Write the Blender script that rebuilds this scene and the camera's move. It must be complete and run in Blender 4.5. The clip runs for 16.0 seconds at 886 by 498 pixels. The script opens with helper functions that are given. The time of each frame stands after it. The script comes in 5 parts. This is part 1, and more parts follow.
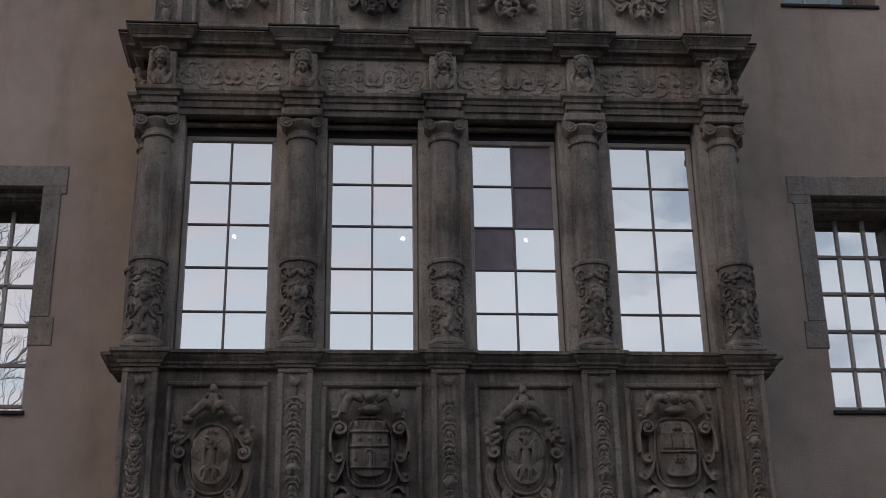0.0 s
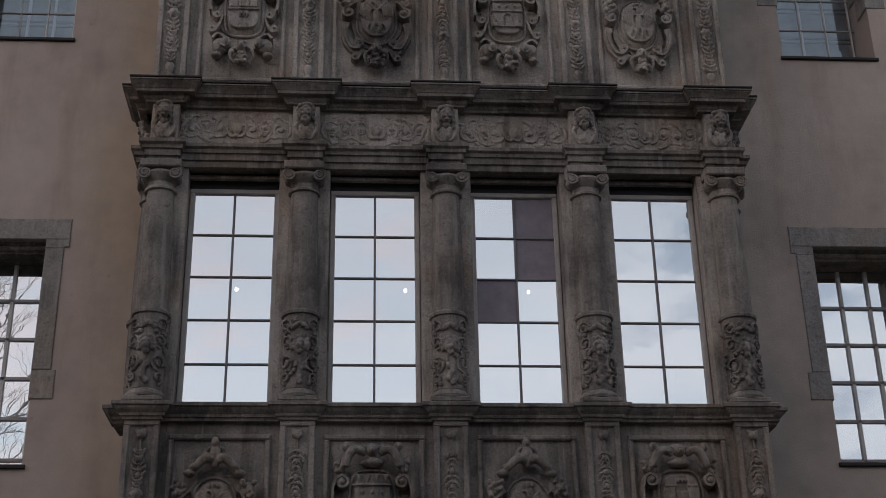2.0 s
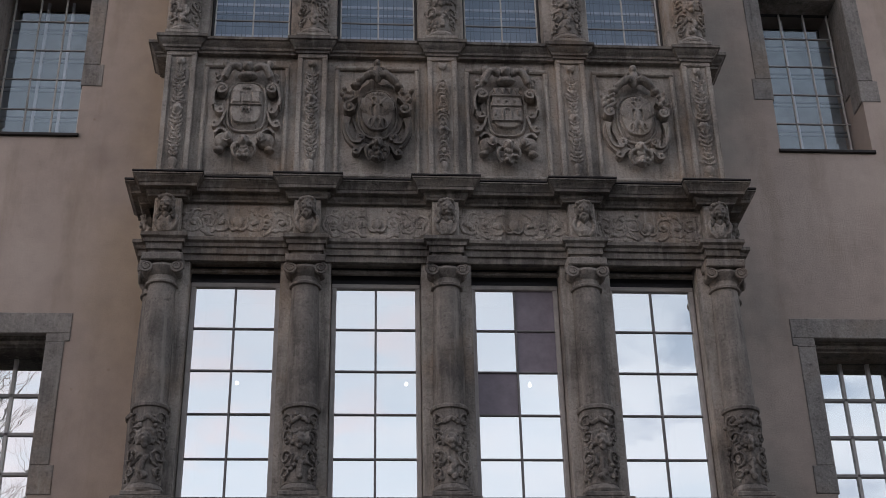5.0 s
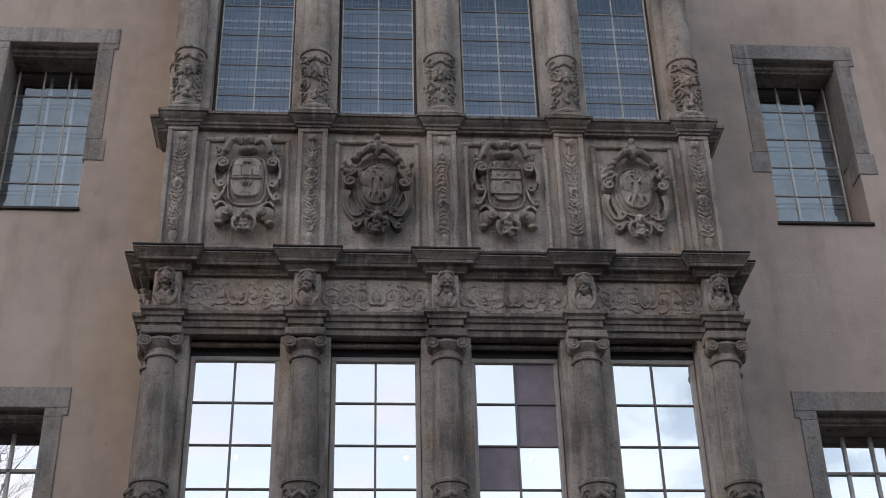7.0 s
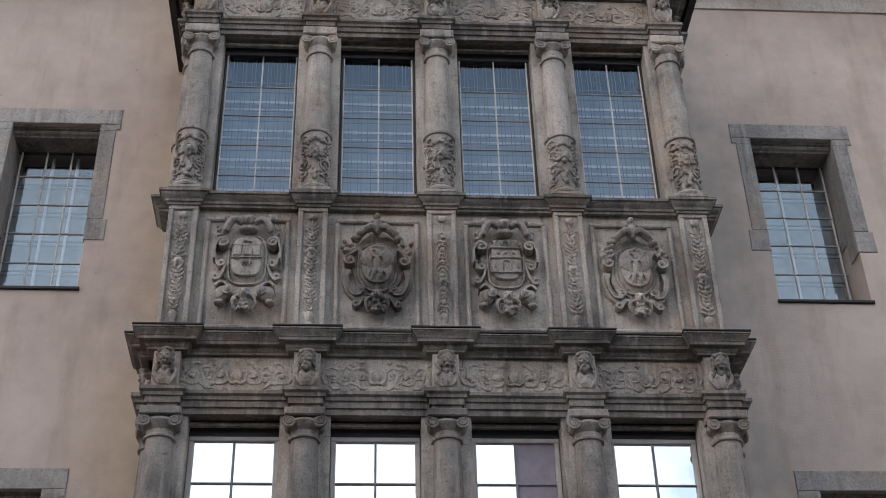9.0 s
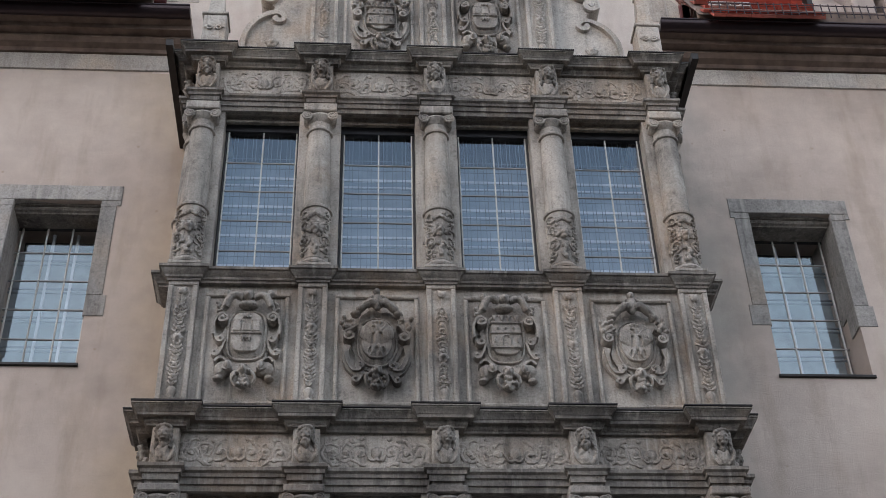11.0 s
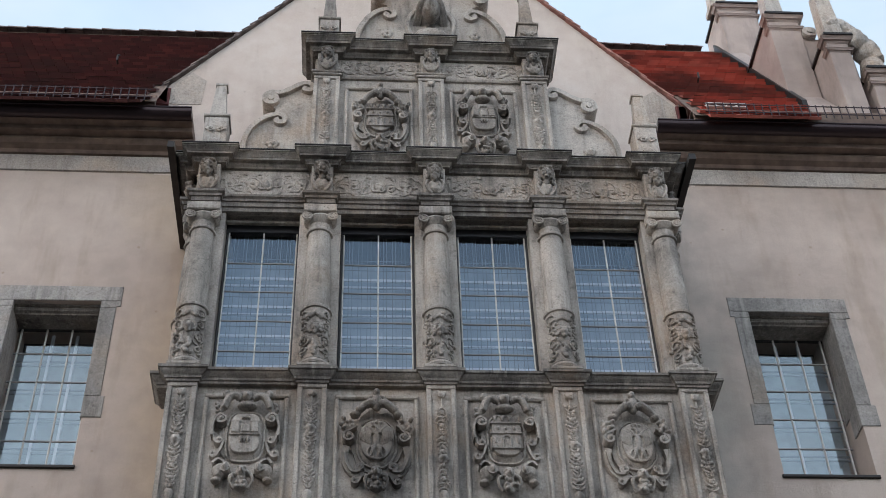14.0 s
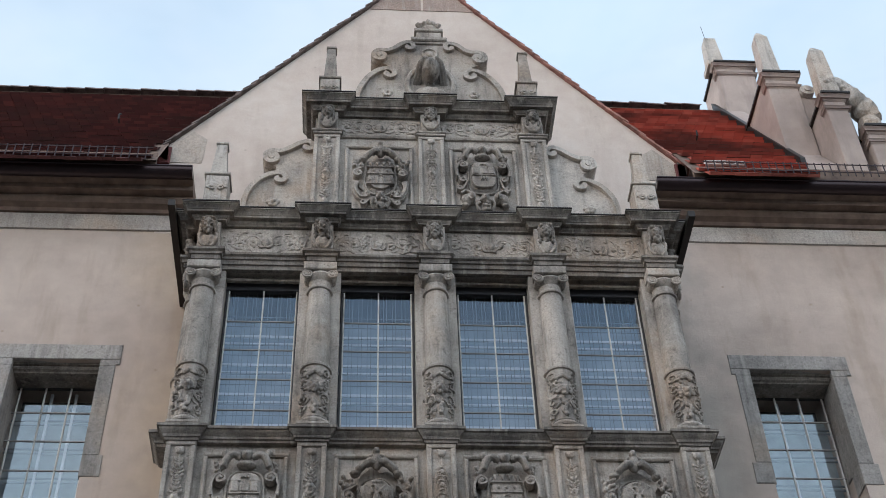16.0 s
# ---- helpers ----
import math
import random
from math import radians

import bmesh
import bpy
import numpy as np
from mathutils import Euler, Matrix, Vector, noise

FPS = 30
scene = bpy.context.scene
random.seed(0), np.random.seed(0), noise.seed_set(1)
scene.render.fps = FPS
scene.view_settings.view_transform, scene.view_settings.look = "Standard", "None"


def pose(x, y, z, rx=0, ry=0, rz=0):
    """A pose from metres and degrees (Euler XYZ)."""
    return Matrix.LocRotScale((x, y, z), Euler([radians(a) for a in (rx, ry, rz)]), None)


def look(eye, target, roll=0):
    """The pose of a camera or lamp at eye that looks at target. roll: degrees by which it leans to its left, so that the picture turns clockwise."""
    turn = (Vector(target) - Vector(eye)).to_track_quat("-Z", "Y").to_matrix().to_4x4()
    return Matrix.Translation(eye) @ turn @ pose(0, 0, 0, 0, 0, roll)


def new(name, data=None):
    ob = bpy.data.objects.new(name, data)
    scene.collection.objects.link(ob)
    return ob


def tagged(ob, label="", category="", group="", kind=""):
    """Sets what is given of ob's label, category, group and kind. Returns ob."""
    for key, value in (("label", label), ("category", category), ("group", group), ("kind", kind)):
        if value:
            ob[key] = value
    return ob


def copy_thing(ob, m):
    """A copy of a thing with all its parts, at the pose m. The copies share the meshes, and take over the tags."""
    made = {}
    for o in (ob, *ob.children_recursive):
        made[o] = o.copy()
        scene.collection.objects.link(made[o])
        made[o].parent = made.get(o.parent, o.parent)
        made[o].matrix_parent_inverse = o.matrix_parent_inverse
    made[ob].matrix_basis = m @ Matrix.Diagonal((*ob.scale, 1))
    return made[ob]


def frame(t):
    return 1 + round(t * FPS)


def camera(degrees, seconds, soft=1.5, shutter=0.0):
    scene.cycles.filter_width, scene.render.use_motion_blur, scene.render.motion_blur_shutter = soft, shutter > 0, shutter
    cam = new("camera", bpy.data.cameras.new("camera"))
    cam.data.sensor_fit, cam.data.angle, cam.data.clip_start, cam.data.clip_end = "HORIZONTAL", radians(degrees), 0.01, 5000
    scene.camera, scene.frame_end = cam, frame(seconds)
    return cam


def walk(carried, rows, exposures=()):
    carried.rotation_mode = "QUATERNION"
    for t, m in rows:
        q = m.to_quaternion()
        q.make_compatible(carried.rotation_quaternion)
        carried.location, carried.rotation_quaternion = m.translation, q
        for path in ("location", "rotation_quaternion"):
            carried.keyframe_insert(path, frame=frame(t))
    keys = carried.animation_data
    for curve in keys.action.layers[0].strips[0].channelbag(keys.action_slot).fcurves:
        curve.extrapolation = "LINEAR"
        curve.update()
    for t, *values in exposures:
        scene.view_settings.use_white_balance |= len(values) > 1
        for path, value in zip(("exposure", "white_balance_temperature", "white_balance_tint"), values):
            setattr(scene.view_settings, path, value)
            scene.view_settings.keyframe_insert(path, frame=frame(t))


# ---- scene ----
# The camera stands at one spot on the ground before the facade and tilts slowly upwards.
cam = camera(36.37, 16.0, soft=0.75)
EYE = 1.6
# seconds, pitch, yaw, roll
ROWS = [
    (0.0, 22.44, -4.22, -0.97),
    (0.5, 22.95, -4.19, -0.98),
    (1.0, 23.51, -4.17, -1.04),
    (1.5, 24.07, -4.15, -1.04),
    (2.0, 24.65, -4.15, -1.08),
    (2.5, 25.22, -4.14, -1.09),
    (3.0, 25.88, -4.14, -1.12),
    (5.5, 29.32, -4.22, -1.31),
    (6.0, 30.08, -4.24, -1.35),
    (6.5, 30.83, -4.26, -1.38),
    (7.0, 31.68, -4.29, -1.44),
    (7.5, 32.46, -4.31, -1.48),
    (8.0, 33.35, -4.34, -1.54),
    (8.5, 34.16, -4.37, -1.59),
    (9.0, 35.03, -4.40, -1.62),
    (11.5, 39.00, -4.57, -1.88),
    (12.0, 39.78, -4.60, -1.91),
    (12.5, 40.47, -4.63, -1.96),
    (13.0, 41.13, -4.67, -2.02),
    (13.5, 41.80, -4.71, -2.07),
    (14.0, 42.45, -4.74, -2.11),
    (14.5, 43.08, -4.76, -2.13),
    (15.0, 43.76, -4.80, -2.20),
    (15.5, 44.33, -4.83, -2.25),
    (16.0, 44.90, -4.87, -2.28),
]
EXPOSURES = [(0.0, -0.38, 6400, 20), (3.0, -0.22, 6400, 20), (5.5, 0.14, 6350, 19), (7.0, 0.46, 6250, 17), (9.0, 0.92, 6150, 15), (12.5, 1.08, 6100, 12), (16.0, 1.06, 6050, 10)]
walk(cam, [(t, pose(0, 0, EYE, 90 + pitch, 0, yaw) @ pose(0, 0, 0, 0, 0, roll)) for t, pitch, yaw, roll in ROWS], EXPOSURES)

# ---- light ----
world = bpy.data.worlds.new("sky")
scene.world = world
world.use_nodes = True
wn, wl = world.node_tree.nodes, world.node_tree.links
sky = wn.new("ShaderNodeTexSky")
sky.sky_type = "NISHITA"
sky.sun_disc = False
sky.sun_elevation, sky.sun_rotation = radians(14), radians(-126)
sky.dust_density = 2.5
# thin high cloud over the whole sky
wco = wn.new("ShaderNodeTexCoord")
wmap = wn.new("ShaderNodeMapping")
wmap.inputs["Scale"].default_value = (1.0, 1.0, 2.6)
cloud = wn.new("ShaderNodeTexNoise")
cloud.inputs["Scale"].default_value, cloud.inputs["Detail"].default_value, cloud.inputs["Roughness"].default_value = 2.3, 5.0, 0.55
cover = wn.new("ShaderNodeMapRange")
cover.inputs["From Min"].default_value, cover.inputs["From Max"].default_value = 0.35, 0.65
cover.inputs["To Min"].default_value, cover.inputs["To Max"].default_value = 0.72, 0.92
blend = wn.new("ShaderNodeMix")
blend.data_type = "RGBA"
haze = wn.new("ShaderNodeValToRGB")
haze.color_ramp.elements[0].position, haze.color_ramp.elements[0].color = 0.36, (0.875, 0.935, 0.965, 1)
haze.color_ramp.elements[1].position, haze.color_ramp.elements[1].color = 0.70, (0.37, 0.435, 0.485, 1)
tall = wn.new("ShaderNodeSeparateXYZ")
bright = wn.new("ShaderNodeVectorMath")
bright.operation = "SCALE"
bright.inputs["Scale"].default_value = 9.0
wl.new(wco.outputs["Generated"], tall.inputs[0])
wl.new(tall.outputs["Z"], haze.inputs[0])
wl.new(haze.outputs[0], bright.inputs[0])
billow = wn.new("ShaderNodeTexNoise")
billow.inputs["Scale"].default_value, billow.inputs["Detail"].default_value, billow.inputs["Distortion"].default_value = 8.0, 4.0, 0.3
tone = wn.new("ShaderNodeValToRGB")
tone.color_ramp.elements[0].position, tone.color_ramp.elements[0].color = 0.34, (0.90, 0.93, 0.95, 1)
tone.color_ramp.elements[1].position, tone.color_ramp.elements[1].color = 0.64, (1.01, 0.985, 0.975, 1)
shade = wn.new("ShaderNodeVectorMath")
shade.operation = "MULTIPLY"
wl.new(wmap.outputs[0], billow.inputs["Vector"])
wl.new(billow.outputs[0], tone.inputs[0])
wl.new(bright.outputs[0], shade.inputs[0])
wl.new(tone.outputs[0], shade.inputs[1])
# evening cloud low over the yard: pinkish puffs, a grey bank to the east
puff = wn.new("ShaderNodeTexNoise")
puff.inputs["Scale"].default_value, puff.inputs["Detail"].default_value = 11.0, 5.0
wl.new(wmap.outputs[0], puff.inputs["Vector"])
puffs = wn.new("ShaderNodeValToRGB")
puffs.color_ramp.elements[0].position, puffs.color_ramp.elements[0].color = 0.47, (0, 0, 0, 1)
puffs.color_ramp.elements[1].position, puffs.color_ramp.elements[1].color = 0.60, (1, 1, 1, 1)
wl.new(puff.outputs[0], puffs.inputs[0])


def sky_band(socket, low, high):
    b = wn.new("ShaderNodeMapRange")
    b.interpolation_type = "SMOOTHSTEP"
    b.inputs["From Min"].default_value, b.inputs["From Max"].default_value = low, high
    wl.new(socket, b.inputs["Value"])
    return b.outputs[0]


def both(a, b):
    m = wn.new("ShaderNodeMath")
    m.operation = "MULTIPLY"
    wl.new(a, m.inputs[0])
    wl.new(b, m.inputs[1])
    return m.outputs[0]


def tinted(fac, under, color):
    m = wn.new("ShaderNodeMix")
    m.data_type, m.blend_type = "RGBA", "MULTIPLY"
    wl.new(fac, m.inputs[0])
    wl.new(under, m.inputs[6])
    m.inputs[7].default_value = (*color, 1)
    return m.outputs[2]


low_sky = sky_band(tall.outputs["Z"], 0.56, 0.46)
clouded = tinted(both(low_sky, both(puffs.outputs[0], sky_band(tall.outputs["X"], 0.12, 0.0))), shade.outputs[0], (1.12, 0.98, 0.94))
clouded = tinted(both(low_sky, both(puffs.outputs[0], sky_band(tall.outputs["X"], 0.15, 0.22))), clouded, (0.66, 0.70, 0.76))
wl.new(clouded, blend.inputs[7])
wl.new(wco.outputs["Generated"], wmap.inputs[0])
wl.new(wmap.outputs[0], cloud.inputs["Vector"])
wl.new(cloud.outputs[0], cover.inputs["Value"])
wl.new(cover.outputs[0], blend.inputs[0])
wl.new(sky.outputs[0], blend.inputs[6])
wl.new(blend.outputs[2], wn["Background"].inputs[0])
wn["Background"].inputs[1].default_value = 0.12
sun_data = bpy.data.lights.new("sun", "SUN")
sun_data.energy, sun_data.angle, sun_data.color = 0.35, radians(25), (1.0, 0.92, 0.86)
sun = new("sun", sun_data)
sun.matrix_world = look((0, 0, 40), (23, 17, 40 - 24))


# ---- mesh helpers ----
class Geo:
    """Collects vertices and faces of one mesh."""

    def __init__(self):
        self.v, self.f = [], []

    def add(self, verts, faces):
        n = len(self.v)
        self.v += [tuple(p) for p in verts]
        self.f += [tuple(i + n for i in q) for q in faces]
        return self

    def box(self, x0, x1, y0, y1, z0, z1, c=0.0):
        """A box whose front edges (towards -y) are chamfered by c."""
        if c <= 0:
            vs = [(x, y, z) for y in (y0, y1) for z in (z0, z1) for x in (x0, x1)]
            return self.add(vs, [(0, 1, 3, 2), (5, 4, 6, 7), (4, 0, 2, 6), (1, 5, 7, 3), (2, 3, 7, 6), (4, 5, 1, 0)])
        vs = [(x0 + c, y0, z0 + c), (x1 - c, y0, z0 + c), (x1 - c, y0, z1 - c), (x0 + c, y0, z1 - c)]
        vs += [(x0, y0 + c, z0), (x1, y0 + c, z0), (x1, y0 + c, z1), (x0, y0 + c, z1)]
        vs += [(x0, y1, z0), (x1, y1, z0), (x1, y1, z1), (x0, y1, z1)]
        fs = [(0, 1, 2, 3), (11, 10, 9, 8)]
        for a in (0, 4):
            for i in range(4):
                j = (i + 1) % 4
                fs.append((a + i, a + 4 + i, a + 4 + j, a + j))
        return self.add(vs, fs)

    def ring(self, x0, x1, z0, z1, w, y0, y1, c=0.012):
        """A rectangular frame of width w standing in a wall."""
        self.box(x0, x1, y0, y1, z1 - w, z1, c).box(x0, x1, y0, y1, z0, z0 + w, c)
        return self.box(x0, x0 + w, y0, y1, z0 + w, z1 - w, c).box(x1 - w, x1, y0, y1, z0 + w, z1 - w, c)

    def mould(self, plan, prof, closed=False):
        """Sweeps a profile [(out, z)] along a plan polyline of (x, y), left to right as seen from the front; mitred."""
        n = len(plan)
        rows = []
        for i, (x, y) in enumerate(plan):
            a = plan[i - 1] if i > 0 or closed else None
            b = plan[(i + 1) % n] if i < n - 1 or closed else None
            ns = []
            for p, q in ((a, (x, y)), ((x, y), b)):
                if p is None or q is None:
                    continue
                d = Vector((q[0] - p[0], q[1] - p[1])).normalized()
                ns.append(Vector((d.y, -d.x)))
            m = (ns[0] + ns[-1]) / (1 + ns[0].dot(ns[-1]))
            rows.append([(x + m.x * o, y + m.y * o, z) for o, z in prof])
        k = len(prof)
        vs = [p for r in rows for p in r]
        fs = []
        for i in range(n if closed else n - 1):
            j = (i + 1) % n
            for s in range(k - 1):
                fs.append((i * k + s, j * k + s, j * k + s + 1, i * k + s + 1))
        if not closed:
            fs += [tuple(range(k)), tuple(range((n - 1) * k, n * k))[::-1]]
        return self.add(vs, fs)

    def lathe(self, cx, cy, prof, seg=20, a0=0.0, a1=360.0):
        """Turns a profile [(radius, z)] round a vertical axis."""
        full = abs(a1 - a0) >= 360
        m = seg if full else seg + 1
        k = len(prof)
        vs = []
        for i in range(m):
            a = radians(a0 + (a1 - a0) * i / seg)
            vs += [(cx + r * math.cos(a), cy + r * math.sin(a), z) for r, z in prof]
        fs = []
        for i in range(seg):
            j = (i + 1) % m
            for s in range(k - 1):
                fs.append((i * k + s, j * k + s, j * k + s + 1, i * k + s + 1))
        if full:
            fs += [tuple(i * k for i in range(m))[::-1], tuple(i * k + k - 1 for i in range(m))]
        return self.add(vs, fs)

    def blob(self, x, y, z, rx, ry, rz, seg=10, rings=6):
        vs, fs = [(x, y, z - rz)], []
        for r in range(1, rings):
            a = math.pi * r / rings
            for i in range(seg):
                b = 2 * math.pi * i / seg
                vs.append((x + rx * math.sin(a) * math.cos(b), y + ry * math.sin(a) * math.sin(b), z - rz * math.cos(a)))
        vs.append((x, y, z + rz))
        for i in range(seg):
            j = (i + 1) % seg
            fs.append((0, 1 + j, 1 + i))
            for r in range(rings - 2):
                p = 1 + r * seg
                fs.append((p + i, p + j, p + seg + j, p + seg + i))
            p = 1 + (rings - 2) * seg
            fs.append((p + i, p + j, len(vs) - 1))
        return self.add(vs, fs)

    def tube(self, pts, r0, r1=None, seg=6, flat=1.0):
        """A round bar along points, tapering from r0 to r1; flat squeezes it in y."""
        r1 = r0 if r1 is None else r1
        pts = [Vector(p) for p in pts]
        n = len(pts)
        vs, fs = [], []
        for i, p in enumerate(pts):
            d = (pts[min(i + 1, n - 1)] - pts[max(i - 1, 0)]).normalized()
            s = d.cross(Vector((0, 1, 0)))
            if s.length < 1e-4:
                s = Vector((1, 0, 0))
            s.normalize()
            u = s.cross(d)
            r = r0 + (r1 - r0) * i / max(n - 1, 1)
            for q in range(seg):
                a = 2 * math.pi * q / seg
                o = s * (r * math.cos(a)) + u * (r * math.sin(a))
                vs.append((p.x + o.x, p.y + o.y * flat, p.z + o.z))
        for i in range(n - 1):
            for q in range(seg):
                w = (q + 1) % seg
                fs.append((i * seg + q, i * seg + w, (i + 1) * seg + w, (i + 1) * seg + q))
        fs += [tuple(range(seg))[::-1], tuple(range((n - 1) * seg, n * seg))]
        return self.add(vs, fs)

    def plate(self, outline, y0, y1, c=0.0):
        """An upright plate from an outline of (x, z) going round, extruded from the front y0 to the back y1."""
        k = len(outline)
        vs = [(x, y0, z) for x, z in outline] + [(x, y1, z) for x, z in outline]
        fs = [tuple(range(k)), tuple(range(k, 2 * k))[::-1]]
        fs += [(i, i + k, (i + 1) % k + k, (i + 1) % k) for i in range(k)]
        return self.add(vs, fs)

    def rough(self, amount, size):
        """Worn, uneven stone: pushes the vertices about by noise."""
        self.v = [tuple(Vector(p) + noise.noise_vector(Vector(p) / size) * amount) for p in self.v]
        return self

    def mesh(self, name, material, smooth=False, angle=35):
        me = bpy.data.meshes.new(name)
        me.from_pydata(self.v, [], self.f)
        bm = bmesh.new()
        bm.from_mesh(me)
        bmesh.ops.recalc_face_normals(bm, faces=bm.faces[:])
        bm.to_mesh(me)
        bm.free()
        me.materials.append(material)
        if smooth:
            me.shade_smooth()
            me.set_sharp_from_angle(angle=radians(angle))
        return me


def part(name, geo, material, parent=None, label="", smooth=False, angle=35):
    ob = new(name, geo.mesh(name, material, smooth, angle))
    if parent is not None:
        ob.parent = parent
    if label:
        ob["label"] = label
    return ob


def carved(name, geo, material, parent=None, label="", voxel=0.009):
    """A carved piece whose masses melt into one another."""
    ob = part(name, geo, material, parent, label)
    m = ob.modifiers.new("melt", "REMESH")
    m.mode, m.voxel_size, m.use_smooth_shade = "VOXEL", voxel, True
    return ob


def thing(name, label, category, group="", kind=""):
    return tagged(new(name), label, category, group, kind)


# ---- materials ----
def material(name, build):
    m = bpy.data.materials.new(name)
    m.use_nodes = True
    n, l = m.node_tree.nodes, m.node_tree.links
    build(n, l, n["Principled BSDF"])
    return m


def tex(n, l, scale, detail=6.0, stretch=(1, 1, 1), rough=0.6):
    co = n.new("ShaderNodeTexCoord")
    mp = n.new("ShaderNodeMapping")
    mp.inputs["Scale"].default_value = stretch
    geo = n.new("ShaderNodeNewGeometry")
    l.new(geo.outputs["Position"], mp.inputs["Vector"])
    t = n.new("ShaderNodeTexNoise")
    t.inputs["Scale"].default_value, t.inputs["Detail"].default_value, t.inputs["Roughness"].default_value = scale, detail, rough
    l.new(mp.outputs[0], t.inputs["Vector"])
    n.remove(co)
    return t


def ramp(n, l, source, stops):
    r = n.new("ShaderNodeValToRGB")
    e = r.color_ramp.elements
    while len(e) < len(stops):
        e.new(0.5)
    for i, (p, c) in enumerate(stops):
        e[i].position, e[i].color = p, (*c, 1) if len(c) == 3 else c
    l.new(source, r.inputs[0])
    return r.outputs[0]


def mix(n, l, fac, a, b, kind="MIX"):
    m = n.new("ShaderNodeMix")
    m.data_type, m.blend_type = "RGBA", kind
    for sock, val in ((m.inputs[0], fac), (m.inputs[6], a), (m.inputs[7], b)):
        if isinstance(val, (int, float)):
            sock.default_value = val
        elif isinstance(val, tuple):
            sock.default_value = (*val, 1)
        else:
            l.new(val, sock)
    return m.outputs[2]


def bump(n, l, bsdf, sources, distance=0.01):
    last = None
    for src, strength in sources:
        b = n.new("ShaderNodeBump")
        b.inputs["Strength"].default_value, b.inputs["Distance"].default_value = strength, distance
        l.new(src, b.inputs["Height"])
        if last is not None:
            l.new(last, b.inputs["Normal"])
        last = b.outputs[0]
    l.new(last, bsdf.inputs["Normal"])


def grey(v):
    return (v, v, v)


def stone(light, dark, stain, rough=0.9, vary=0.14, pale=(0.52, 0.48, 0.43)):
    def build(n, l, b):
        big = tex(n, l, 1.1, 5)
        mid = tex(n, l, 6.5, 7, rough=0.68)
        fine = tex(n, l, 38, 8, rough=0.7)
        streak = tex(n, l, 2.4, 7, (3.2, 3.2, 0.4), 0.65)
        warm = tex(n, l, 0.8, 3)
        pits = tex(n, l, 19, 3, rough=0.55)
        c = ramp(n, l, big.outputs[0], [(0.36, dark), (0.62, light)])
        c = mix(n, l, ramp(n, l, warm.outputs[0], [(0.52, grey(0.0)), (0.66, grey(0.5))]), c, (light[0] * 1.0, light[1] * 0.82, light[2] * 0.66))
        c = mix(n, l, ramp(n, l, mid.outputs[0], [(0.54, grey(0.0)), (0.72, grey(0.42))]), c, pale)
        c = mix(n, l, ramp(n, l, mid.outputs[0], [(0.28, grey(0.55)), (0.44, grey(0.0))]), c, stain)
        c = mix(n, l, ramp(n, l, streak.outputs[0], [(0.52, grey(0.0)), (0.74, grey(0.7))]), c, stain)
        c = mix(n, l, 0.8, c, ramp(n, l, fine.outputs[0], [(0.32, grey(0.36)), (0.68, grey(0.66))]), "OVERLAY")
        c = mix(n, l, ramp(n, l, pits.outputs[0], [(0.30, grey(0.28)), (0.37, grey(0.0))]), c, stain)
        wash = tex(n, l, 3.3, 6, (3.6, 3.6, 0.33), 0.6)
        c = mix(n, l, ramp(n, l, wash.outputs[0], [(0.53, grey(0.0)), (0.70, grey(0.6))]), c, pale)
        info = n.new("ShaderNodeObjectInfo")
        c = mix(n, l, 1.0, c, ramp(n, l, info.outputs["Random"], [(0.0, grey(1 - vary)), (1.0, grey(1.0))]), "MULTIPLY")
        l.new(c, b.inputs["Base Color"])
        b.inputs["Roughness"].default_value = rough
        bump(n, l, b, [(fine.outputs[0], 0.8), (mid.outputs[0], 0.7), (ramp(n, l, pits.outputs[0], [(0.31, grey(0.0)), (0.42, grey(1.0))]), 0.15)], 0.014)
    return build


